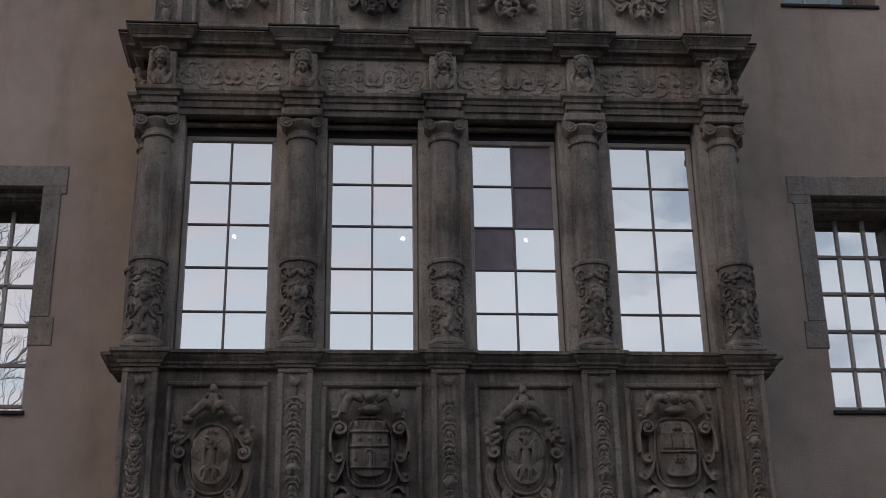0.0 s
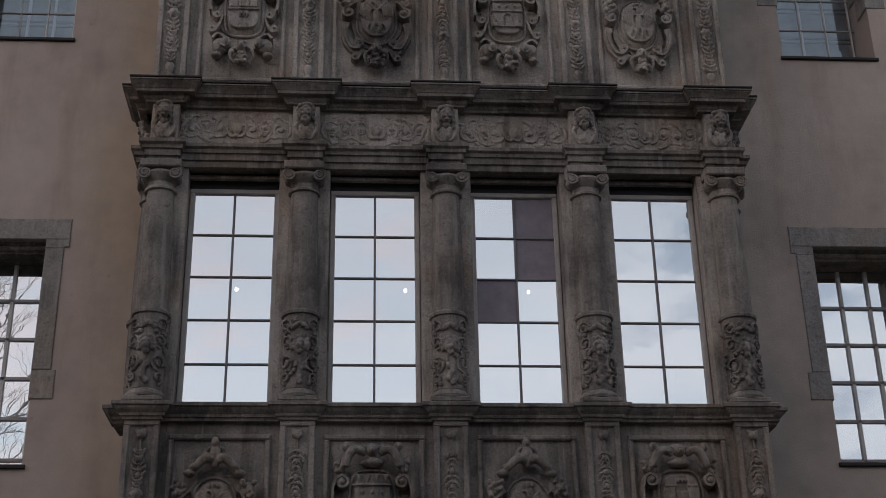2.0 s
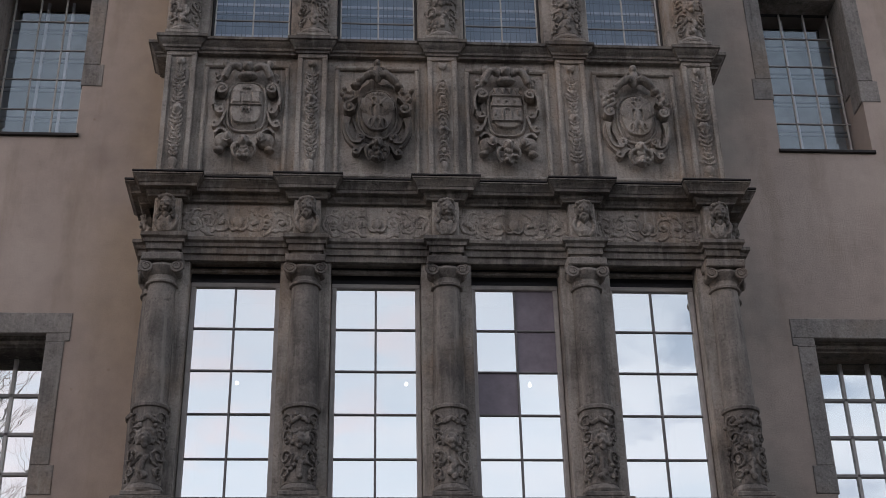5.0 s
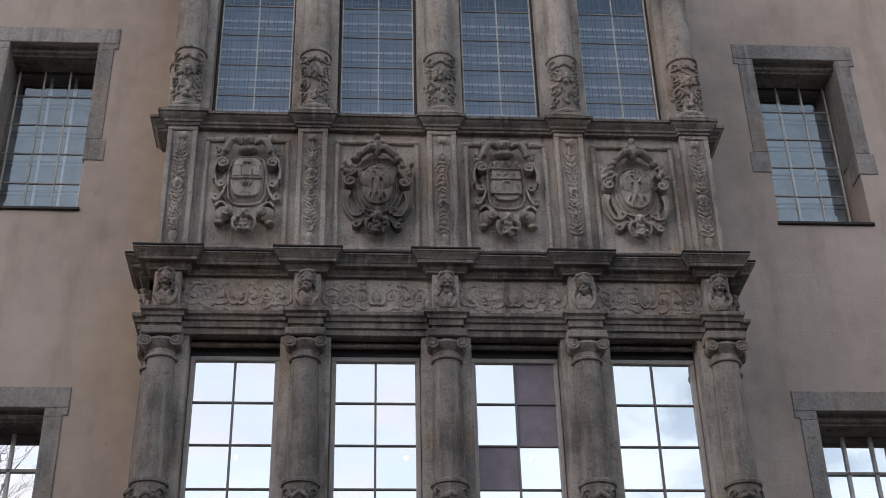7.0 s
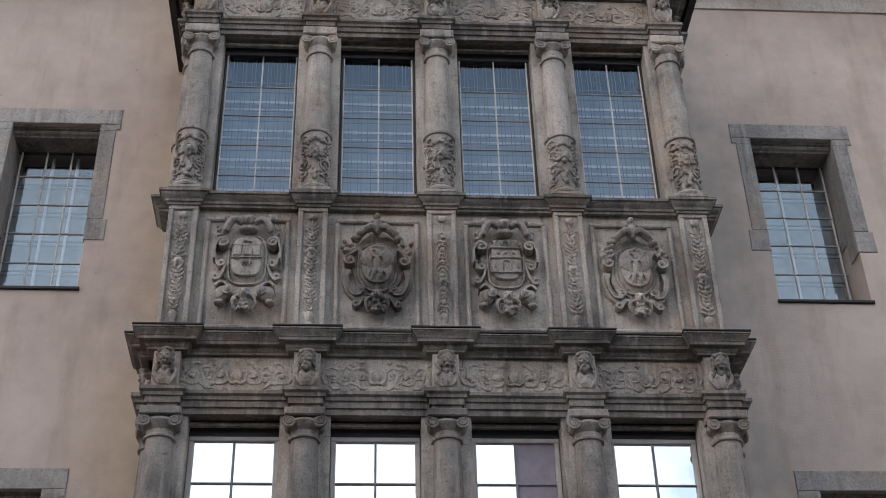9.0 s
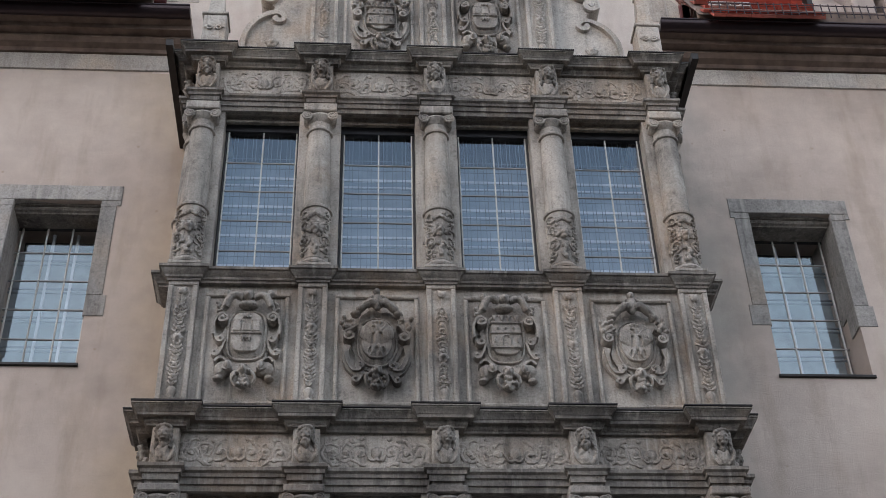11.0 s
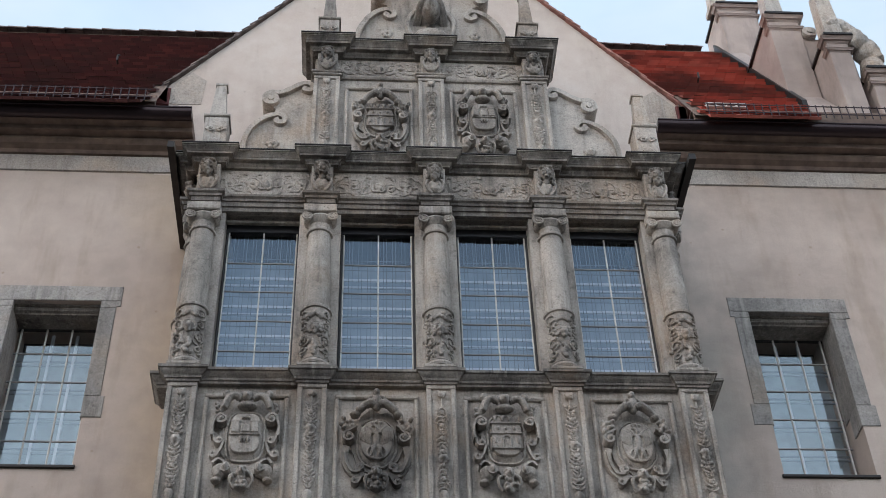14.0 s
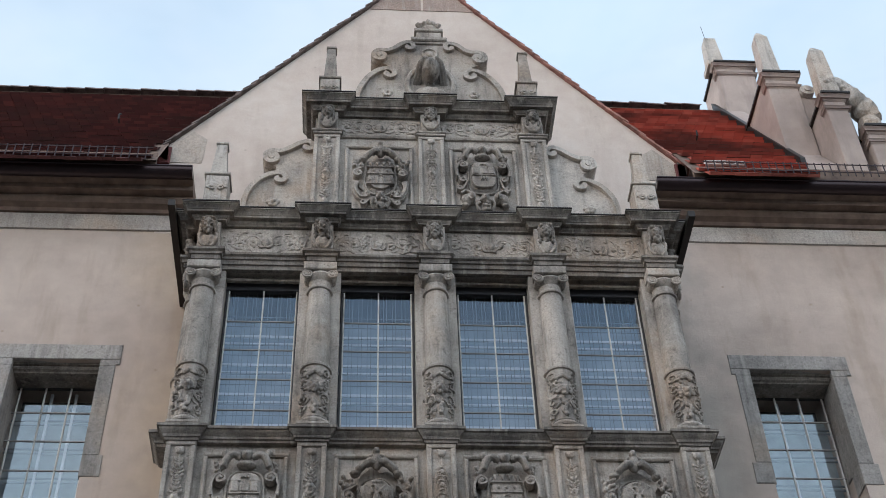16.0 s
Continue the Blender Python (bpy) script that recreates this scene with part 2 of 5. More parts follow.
def plaster(light, dark, stain, run=None):
    def build(n, l, b):
        big = tex(n, l, 0.5, 4)
        mid = tex(n, l, 2.6, 7, rough=0.65)
        fine = tex(n, l, 70, 7, rough=0.7)
        streak = tex(n, l, 1.3, 5, (2.0, 2.0, 0.35))
        spots = n.new("ShaderNodeTexVoronoi")
        geo = n.new("ShaderNodeNewGeometry")
        l.new(geo.outputs["Position"], spots.inputs["Vector"])
        spots.inputs["Scale"].default_value = 2.3
        c = ramp(n, l, big.outputs[0], [(0.38, dark), (0.62, light)])
        c = mix(n, l, ramp(n, l, streak.outputs[0], [(0.52, grey(0.0)), (0.76, grey(0.6))]), c, stain)
        if run:
            # a zone of another colour between two plan positions: rusty run-off left, greyer right
            sep = n.new("ShaderNodeSeparateXYZ")
            l.new(geo.outputs["Position"], sep.inputs[0])
            shift = n.new("ShaderNodeMath")
            shift.operation = "MULTIPLY_ADD"
            shift.inputs[1].default_value = 2.6
            l.new(big.outputs[0], shift.inputs[0])
            l.new(sep.outputs["X"], shift.inputs[2])
            band = n.new("ShaderNodeMapRange")
            band.interpolation_type = "SMOOTHSTEP"
            band.inputs["From Min"].default_value, band.inputs["From Max"].default_value = run[0] + 1.3, run[1] + 1.3
            band.inputs["To Max"].default_value = 0.75
            l.new(shift.outputs[0], band.inputs["Value"])
            c = mix(n, l, band.outputs[0], c, run[2])
        c = mix(n, l, 0.42, c, ramp(n, l, mid.outputs[0], [(0.3, grey(0.38)), (0.7, grey(0.62))]), "OVERLAY")
        c = mix(n, l, ramp(n, l, spots.outputs["Distance"], [(0.03, grey(0.55)), (0.06, grey(0.0))]), c, stain)
        c = mix(n, l, 0.35, c, ramp(n, l, fine.outputs[0], [(0.3, grey(0.4)), (0.7, grey(0.6))]), "OVERLAY")
        l.new(c, b.inputs["Base Color"])
        b.inputs["Roughness"].default_value = 0.95
        bump(n, l, b, [(fine.outputs[0], 0.4), (mid.outputs[0], 0.8)], 0.02)
    return build


def plain(color, rough, metal=0.0, vary=0.15, scale=9.0):
    def build(n, l, b):
        t = tex(n, l, scale, 6)
        lo = tuple(x * (1 - vary) for x in color)
        hi = tuple(min(1, x * (1 + vary)) for x in color)
        l.new(ramp(n, l, t.outputs[0], [(0.3, lo), (0.7, hi)]), b.inputs["Base Color"])
        b.inputs["Roughness"].default_value, b.inputs["Metallic"].default_value = rough, metal
        bump(n, l, b, [(t.outputs[0], 0.15)], 0.004)
    return build


def coated_glass(share, tint):
    """A pane that mirrors the given share of the light and lets the rest pass."""
    def build(n, l, b):
        gl = n.new("ShaderNodeBsdfGlossy")
        gl.inputs["Color"].default_value, gl.inputs["Roughness"].default_value = (*tint, 1), 0.004
        wave = tex(n, l, 2.5, 2)
        bp = n.new("ShaderNodeBump")
        bp.inputs["Strength"].default_value, bp.inputs["Distance"].default_value = 0.06, 0.01
        l.new(wave.outputs[0], bp.inputs["Height"])
        l.new(bp.outputs[0], gl.inputs["Normal"])
        tr = n.new("ShaderNodeBsdfTransparent")
        mx = n.new("ShaderNodeMixShader")
        mx.inputs[0].default_value = share
        l.new(tr.outputs[0], mx.inputs[1])
        l.new(gl.outputs[0], mx.inputs[2])
        l.new(mx.outputs[0], n["Material Output"].inputs["Surface"])
        n.remove(b)
    return build


def tiles_paint(stops):
    def build(n, l, b):
        geo = n.new("ShaderNodeNewGeometry")
        c = ramp(n, l, geo.outputs["Random Per Island"], stops)
        big = tex(n, l, 0.7, 4)
        fine = tex(n, l, 25, 5)
        c = mix(n, l, ramp(n, l, big.outputs[0], [(0.42, grey(0.0)), (0.60, grey(0.75))]), c, (0.07, 0.032, 0.03))
        l.new(c, b.inputs["Base Color"])
        b.inputs["Roughness"].default_value = 0.85
        bump(n, l, b, [(fine.outputs[0], 0.3)], 0.006)
    return build


SAND = material("sandstone", stone((0.465, 0.416, 0.368), (0.196, 0.174, 0.156), (0.043, 0.038, 0.035)))
# dark stone for sooty crust; on wall-window lintels it paints shade too
SOOT_AND_SHADE = material("soot_and_shade_sandstone", stone((0.265, 0.236, 0.207), (0.082, 0.073, 0.067), (0.022, 0.021, 0.021), pale=(0.42, 0.385, 0.345)))
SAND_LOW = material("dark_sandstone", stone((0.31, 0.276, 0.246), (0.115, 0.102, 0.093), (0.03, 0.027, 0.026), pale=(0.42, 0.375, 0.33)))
SAND_TOP = material("light_sandstone", stone((0.55, 0.495, 0.44), (0.29, 0.258, 0.23), (0.085, 0.075, 0.068), pale=(0.60, 0.55, 0.50)))
SAND_LIGHT = material("pale_sandstone", stone((0.56, 0.51, 0.46), (0.37, 0.335, 0.30), (0.15, 0.135, 0.12), pale=(0.66, 0.62, 0.57)))
SURROUND = material("window_stone", stone((0.40, 0.37, 0.345), (0.26, 0.24, 0.225), (0.10, 0.09, 0.085)))
PLASTER = material("wall_plaster", plaster((0.555, 0.462, 0.40), (0.455, 0.37, 0.318), (0.33, 0.245, 0.18)))
PLASTER_RUN = material("stained_plaster", plaster((0.555, 0.462, 0.40), (0.455, 0.37, 0.318), (0.33, 0.245, 0.18), (-3.3, -2.0, (0.42, 0.315, 0.215))))
PLASTER_DULL = material("dull_plaster", plaster((0.555, 0.462, 0.40), (0.455, 0.37, 0.318), (0.33, 0.245, 0.18), (4.9, 4.1, (0.33, 0.31, 0.28))))
GABLE_PLASTER = material("gable_plaster", plaster((0.63, 0.545, 0.485), (0.56, 0.475, 0.42), (0.44, 0.365, 0.31)))
GLASS_LOW = material("mirror_glass", coated_glass(0.90, (0.93, 0.985, 0.98)))
GLASS_UP = material("clear_glass", coated_glass(0.145, (0.66, 0.82, 1.0)))
GLASS_WALL = material("window_glass", coated_glass(0.22, (0.84, 0.95, 1.0)))
LEAD = material("lead_bar", plain((0.085, 0.095, 0.11), 0.6))
# flat grey-purple painted in place of a darker reflection on tilted panes
DARK_REFLECTION = material("dark_reflection", plain((0.25, 0.212, 0.25), 0.5))
FRAME = material("painted_frame", plain((0.42, 0.39, 0.37), 0.6))
BAR = material("glazing_bar", plain((0.20, 0.19, 0.19), 0.5))
PALE_BAR = material("pale_bar", plain((0.60, 0.58, 0.55), 0.5))
INNER = material("inner_window", plain((0.55, 0.57, 0.62), 0.6))
# near-black colour that carries the shade of the rooms and lintel slots
ROOM_SHADE = material("room_shade_black", plain((0.035, 0.035, 0.04), 0.9))
METAL = material("dark_flashing", plain((0.035, 0.03, 0.028), 0.45, 0.6))
GUTTER = material("brown_gutter", plain((0.038, 0.024, 0.027), 0.32, 0.5))
EAVE = material("eave_wood", plain((0.165, 0.115, 0.09), 0.8, 0, 0.35, 5.0))
TILE_OLD = material("old_roof_tiles", tiles_paint([(0.0, (0.08, 0.026, 0.026)), (0.7, (0.12, 0.036, 0.034)), (1.0, (0.18, 0.052, 0.046))]))
TILE_NEW = material("new_roof_tiles", tiles_paint([(0.0, (0.40, 0.088, 0.062)), (0.7, (0.48, 0.12, 0.085)), (1.0, (0.54, 0.17, 0.125))]))
GROUND = material("paving", stone((0.075, 0.07, 0.065), (0.05, 0.048, 0.045), (0.035, 0.033, 0.03)))

# ---- plan ----
XC = 0.905            # middle of the bay
PITCH = 1.40          # pier to pier
PIERS = [XC + PITCH * (i - 2) for i in range(5)]
BAYS = [XC + PITCH * (i - 1.5) for i in range(4)]
YF = 11.95            # face of the bay
YG = 12.17            # window plane in the bay
YW = 13.5             # face of the main wall
HB = 2.85             # half width of the bay's body
WIN = 0.45            # half width of a bay window's opening
SILL1, SILL2 = 5.48, 10.635
HEAD1, HEAD2 = 7.95, 13.10
TOP1, TOP2, TOP3 = 8.82, 14.03, 16.28


def bay_plan(half, proud, base=0.03, side=0.40):
    """The bay's outline with its piers standing proud, from the left wall joint to the right one."""
    x0, x1 = XC - HB, XC + HB
    out = PIERS[4] + half
    far = out + 0.10
    mid, pier = YF - base, YF - proud
    pts = [(x0, YW), (x0, YF + side), (2 * XC - far, YF + side), (2 * XC - far, YF + 0.04), (2 * XC - out, YF + 0.04), (2 * XC - out, pier)]
    for i, x in enumerate(PIERS):
        if i:
            pts += [(x - half, mid), (x - half, pier)]
        if i < 4:
            pts += [(x + half, pier), (x + half, mid)]
    pts += [(out, pier), (out, YF + 0.04), (far, YF + 0.04), (far, YF + side), (x1, YF + side), (x1, YW)]
    return pts


def top_plan(half, proud, base=0.03):
    """The same for the upper storey of three piers."""
    ps = PIERS[1:4]
    mid, pier = YF - base, YF - proud
    pts = [(ps[0] - half, YF + 0.45), (ps[0] - half, pier)]
    for i, x in enumerate(ps):
        if i:
            pts += [(x - half, mid), (x - half, pier)]
        if i < 2:
            pts += [(x + half, pier), (x + half, mid)]
    return pts + [(ps[2] + half, pier), (ps[2] + half, YF + 0.45)]


def sill_profile(z0, z1, out=0.11):
    h = z1 - z0
    return [(-0.06, z0), (0.018, z0), (0.022, z0 + 0.16 * h), (0.04, z0 + 0.2 * h), (0.045, z0 + 0.36 * h), (0.07, z0 + 0.5 * h), (0.088, z0 + 0.66 * h),
            (0.09, z0 + 0.72 * h), (out, z0 + 0.76 * h), (out, z1 - 0.008), (out - 0.01, z1), (-0.06, z1 + 0.012)]


def cornice_profile(z0, z1, out=0.165):
    h = z1 - z0
    return [(-0.06, z0), (0.012, z0), (0.016, z0 + 0.1 * h), (0.03, z0 + 0.16 * h), (0.042, z0 + 0.27 * h), (0.045, z0 + 0.36 * h), (0.102, z0 + 0.37 * h), (0.104, z0 + 0.53 * h),
            (0.112, z0 + 0.55 * h), (0.122, z0 + 0.68 * h), (0.15, z0 + 0.82 * h), (0.153, z0 + 0.87 * h), (out, z0 + 0.89 * h), (out, z1 - 0.008), (out - 0.012, z1), (-0.06, z1 + 0.012)]


def architrave_profile(z0, z1):
    h = z1 - z0
    return [(-0.06, z0), (0.0, z0), (0.002, z0 + 0.28 * h), (0.024, z0 + 0.285 * h), (0.026, z0 + 0.58 * h), (0.046, z0 + 0.585 * h), (0.05, z0 + 0.74 * h),
            (0.078, z0 + 0.82 * h), (0.078, z1 - 0.006), (0.07, z1), (-0.06, z1)]


# ---- ground and main wall ----
ground = part("ground", Geo().add([(-600, -600, 0), (600, -600, 0), (600, 600, 0), (-600, 600, 0)], [(0, 1, 2, 3)]), GROUND)
tagged(ground, "grey stone paving before the facade", "ground", kind="structure")

# wall windows: left edge, right edge, sill, head of the opening, foot of the stone surround, first glazing bar across and up
WALL_WINDOWS = [
    (-4.46, -3.31, 5.37, 7.87, 6.06, -4.38, 7.33),
    (5.13, 6.27, 5.40, 7.89, 6.08, 5.25, 7.33),
    (-4.45, -3.30, 10.46, 12.96, 11.14, -4.38, 12.45),
    (5.13, 6.27, 10.42, 12.96, 11.14, 5.25, 12.45),
]
EAVE_Z = 15.33


def wall_pieces(g, x0, x1, z0, z1, holes, y0, y1):
    """A wall from x0 to x1 with rectangular openings right through it."""
    xs = sorted({x0, x1, *[h[0] for h in holes], *[h[1] for h in holes]})
    for a, b in zip(xs, xs[1:]):
        cuts = sorted((h[2], h[3]) for h in holes if h[0] <= a + 1e-6 and h[1] >= b - 1e-6)
        z = z0
        for lo, hi in cuts:
            g.box(a, b, y0, y1, z, lo)
            z = hi
        g.box(a, b, y0, y1, z, z1)


g = Geo()
wall_pieces(g, -16.0, XC - HB, 0, EAVE_Z, [(w[0], w[1], w[2], w[3]) for w in WALL_WINDOWS if w[0] < 0], YW, YW + 0.9)
wall_left = part("wall_left", g, PLASTER_RUN)
tagged(wall_left, "beige rendered castle wall, stained and patched", "wall", kind="structure")
g = Geo()
wall_pieces(g, XC + HB, 16.0, 0, EAVE_Z, [(w[0], w[1], w[2], w[3]) for w in WALL_WINDOWS if w[0] > 0], YW, YW + 0.9)
wall_right = part("wall_right", g, PLASTER_DULL)
tagged(wall_right, "beige rendered castle wall, greyer beside the bay", "wall", kind="structure")
g = Geo().box(XC - HB, XC + HB, YW, YW + 0.6, 0, EAVE_Z)
tagged(part("wall_behind_bay", g, PLASTER), "plain wall inside the bay", "wall", kind="structure")


def grid_window(name, label, x0, x1, z0, z1, y, cols, rows, glass, bar, frame_mat, fw, bw, special=(), tilt=0.0):
    """A window of small panes: frame, glazing bars and single panes."""
    w = thing(name, label, "window", kind="structure")
    part("window_frame", Geo().ring(x0, x1, z0, z1, fw, y - 0.03, y + 0.05, 0.008), frame_mat, w)
    a0, a1, b0, b1 = x0 + fw, x1 - fw, z0 + fw, z1 - fw
    dx, dz = (a1 - a0) / cols, (b1 - b0) / rows
    for i in range(1, cols):
        part("glazing_bar", Geo().box(a0 + i * dx - bw, a0 + i * dx + bw, y - 0.018, y + 0.02, b0, b1, 0.005), bar, w)
    for j in range(1, rows):
        part("glazing_bar", Geo().box(a0, a1, y - 0.015, y + 0.016, b0 + j * dz - bw * 0.8, b0 + j * dz + bw * 0.8, 0.004), bar, w)
    for i in range(cols):
        for j in range(rows):
            odd = (i, j) in special
            sx, sz = random.uniform(-1, 1) * tilt, random.uniform(-1, 1) * tilt
            xa, xb, za, zb = a0 + i * dx, a0 + (i + 1) * dx, b0 + j * dz, b0 + (j + 1) * dz
            yy = y + 0.004
            vs = [(xa, yy - sx - sz, za), (xb, yy + sx - sz, za), (xb, yy + sx + sz, zb), (xa, yy - sx + sz, zb)]
            p = part("pane", Geo().add(vs, [(0, 1, 2, 3)]), DARK_REFLECTION if odd else glass, w, "pane with a darker reflection painted flat grey" if odd else "")
            p.visible_shadow = odd
    return w


def barred_window(name, label, x0, x1, z0, z1, y, bars_x, bars_z, glass, half):
    """A window of panes between upright and cross bars at the given places."""
    w = thing(name, label, "window", kind="structure")
    # outer ring in near-black stands in for the shaded gap beside the jamb
    part("window_frame", Geo().ring(x0 - 0.03, x1 + 0.03, z0 - 0.03, z1 + 0.03, 0.025, y - 0.01, y + 0.05, 0.006), GAP_SHADE, w, "near-black ring painting the shaded gap round the panes")
    for x in bars_x:
        part("glazing_bar", Geo().box(x - half, x + half, y - half * 1.3, y + half, z0, z1, 0.006), PALE_BAR, w)
    for z in bars_z:
        part("glazing_bar", Geo().box(x0, x1, y - half * 1.3, y + half * 0.6, z - half * 0.9, z + half * 0.9, 0.004), CROSS_BAR, w)
    xs, zs = sorted({x0, x1, *bars_x}), sorted({z0, z1, *bars_z})
    for a, b in zip(xs, xs[1:]):
        for lo, hi in zip(zs, zs[1:]):
            sx, sz = random.uniform(-0.0007, 0.0007), random.uniform(-0.0007, 0.0007)
            vs = [(a, y - sx - sz, lo), (b, y + sx - sz, lo), (b, y + sx + sz, hi), (a, y - sx + sz, hi)]
            part("pane", Geo().add(vs, [(0, 1, 2, 3)]), glass, w).visible_shadow = False
    return w


GAP_SHADE = material("gap_shade_black", plain((0.03, 0.028, 0.028), 0.6))
CROSS_BAR = material("cross_bar", plain((0.33, 0.315, 0.305), 0.5))
BLIND = material("grey_blind", plain((0.27, 0.315, 0.35), 0.9, 0, 0.3, 3.0))
# casement rails darker than their stiles; the shade is in this colour
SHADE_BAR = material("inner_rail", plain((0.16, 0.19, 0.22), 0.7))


def wall_window(k, x0, x1, z0, z1, foot, bar_x, bar_z, upper):
    y = YW + 0.47
    sur = thing("window_surround", "grey sandstone surround set into the render, weathered", "window surround", "stone window surrounds")
    f = 0.235
    # eared lintel, jambs, broader jamb feet that end above the sill
    part("lintel", Geo().box(x0 - f, x1 + f, YW - 0.016, YW + 0.44, z1, z1 + 0.245, 0.008).box(x0 - f, x0 - f + 0.06, YW - 0.016, YW + 0.2, z1 - 0.09, z1 - 0.001, 0.006).box(x1 + f - 0.06, x1 + f, YW - 0.016, YW + 0.2, z1 - 0.09, z1 - 0.001, 0.006).rough(0.004, 0.15), SURROUND, sur)
    # the moulding's dark stone stands in for shade beneath the lintel
    part("inner_lintel", Geo().mould([(x0, YW + 0.46), (x1, YW + 0.46)], [(0, z1 - 0.105), (0.30, z1 - 0.105), (0.31, z1 - 0.09), (0.345, z1 - 0.075), (0.365, z1 - 0.05), (0.35, z1 - 0.03), (0.385, z1 - 0.022), (0.39, z1 - 0.003), (0, z1 - 0.003)]), SOOT_AND_SHADE, sur, "inner moulding, shade under the lintel painted dark")
    for s, xa, xb in ((-1, x0 - f, x0), (1, x1, x1 + f)):
        a, b = (xa + 0.055, xb + 0.02) if s < 0 else (xa - 0.02, xb - 0.055)
        part("jamb", Geo().box(a, b, YW - 0.013, YW + 0.46, foot + 0.315, z1 - 0.106, 0.008).box(min(a, b), max(a, b) if s > 0 else b, YW - 0.012, YW + 0.06, z1 - 0.106, z1 - 0.001, 0.006).rough(0.004, 0.12), SURROUND, sur)
        a, b = (xa + 0.005, xb + 0.02) if s < 0 else (xa - 0.02, xb - 0.005)
        part("jamb_foot", Geo().box(a, b, YW - 0.014, YW + 0.28, foot, foot + 0.312, 0.008).rough(0.004, 0.12), SURROUND, sur)
    part("sill", Geo().box(x0 - 0.03, x1 + 0.03, YW - 0.035, YW + 0.54, z0 - 0.05, z0 - 0.01, 0.006), METAL, sur, "dark metal sill flashing")
    name = "window_%d" % k
    bx = [bar_x + 0.323 * i for i in range(4)]
    bz = [bar_z - 0.448 * i for i in range(5 if bar_z - 0.448 * 4 > z0 + 0.05 else 4)]
    ga, gb = min(x0, bx[0]), max(x1, bx[-1])
    if upper:
        w = barred_window(name, "tall window of clear panes with thin pale bars", ga, gb, z0 - 0.005, z1 - 0.107, y, bx, bz, GLASS_WALL, 0.011)
        yy = y + 0.12
        for j, z in enumerate(bz):
            for d in (0.005, -0.055):
                part("inner_rail", Geo().box(x0, x1, yy, yy + 0.02, z - 0.03 + d - 0.012, z - 0.03 + d + 0.012, 0.004), SHADE_BAR, w, "inner casement rail, its shade painted dark blue-grey")
        for x in (bx[1] + 0.06, bx[2] + 0.05):
            part("inner_stile", Geo().box(x - 0.018, x + 0.018, yy - 0.01, yy + 0.03, z0, z1 - 0.107, 0.004), INNER, w, "pale stile of the inner casement")
        part("blind", Geo().box(x0 - 0.1, x1 + 0.1, y + 0.24, y + 0.25, z0 - 0.1, z1 - 0.30), BLIND, w, "grey blind drawn behind the panes")
    else:
        w = barred_window(name, "tall window of small panes mirroring the sky", ga, gb, z0 - 0.005, z1 - 0.107, y, bx, bz, GLASS_LOW, 0.021)
    # plain room walls; the indoor dimness sits in their near-black colour
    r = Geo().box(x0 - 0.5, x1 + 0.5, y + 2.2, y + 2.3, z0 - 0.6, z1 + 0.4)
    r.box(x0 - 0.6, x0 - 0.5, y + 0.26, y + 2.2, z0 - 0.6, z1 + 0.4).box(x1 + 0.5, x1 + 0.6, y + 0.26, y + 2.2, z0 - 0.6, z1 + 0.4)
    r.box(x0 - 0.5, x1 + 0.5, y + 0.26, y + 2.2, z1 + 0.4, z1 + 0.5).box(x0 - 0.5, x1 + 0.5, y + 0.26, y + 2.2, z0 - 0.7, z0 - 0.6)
    tagged(part("room_wall_%d" % k, r, ROOM_SHADE), "plain room behind the window, its dimness painted near-black", "wall", kind="structure")


for k, w in enumerate(WALL_WINDOWS):
    wall_window(k + 1, *w, upper=k > 1)

# ---- the bay's body ----
holes = [(x - WIN, x + WIN, SILL2 - 0.005, HEAD2 + 0.05) for x in BAYS] + [(x - WIN, x + WIN, SILL1 - 0.005, HEAD1 + 0.05) for x in BAYS]
g = Geo()
wall_pieces(g, XC - HB, XC + HB, 5.40, TOP2 - 0.02, holes, YF, YF + 0.30)
for s in (-1, 1):
    a, b = sorted((XC + s * HB, XC + s * (HB - 0.3)))
    g.box(a, b, YF + 0.30, YW, 5.40, TOP2 - 0.02)
bay_wall = tagged(part("wall_bay", g, SAND), "weathered grey-brown sandstone body of the two-storey bay", "wall", kind="structure")
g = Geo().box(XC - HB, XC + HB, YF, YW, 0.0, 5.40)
tagged(part("wall_bay_base", g, SAND_LOW), "darker sandstone base of the bay", "wall", kind="structure")
# floors and ceilings in near-black to paint the bay's indoor shade
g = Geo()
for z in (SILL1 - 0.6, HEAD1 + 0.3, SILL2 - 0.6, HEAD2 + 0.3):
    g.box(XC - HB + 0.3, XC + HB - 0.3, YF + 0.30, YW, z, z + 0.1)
tagged(part("floor_bay", g, ROOM_SHADE), "floors and ceilings inside the bay, shade painted near-black", "floor", kind="structure")

# slender lintel bars before a near-black board that paints the slot's shade
for z in (HEAD1, HEAD2):
    for x in BAYS:
        tagged(part("trim_lintel", Geo().box(x - WIN, x + WIN, YF + 0.10, YF + 0.15, z - 0.062, z - 0.022, 0.006), SOOT_AND_SHADE), "thin stone lintel bar", "trim", kind="structure")
        tagged(part("trim_slot", Geo().box(x - WIN, x + WIN, YG - 0.02, YG + 0.06, z - 0.128, z + 0.05), ROOM_SHADE), "near-black board painting the slot's shade above the window", "trim", kind="structure")

for k, x in enumerate(BAYS):
    special = ((1, 4), (1, 3), (0, 2)) if k == 2 else ()
    grid_window("window_%d" % (5 + k), "tall ten-pane window mirroring the pale sky", x - WIN + 0.005, x + WIN - 0.005, SILL1 - 0.01, HEAD1 - 0.13, YG, 2, 5, GLASS_LOW, BAR, FRAME, 0.05, 0.011, special, 0.0008)
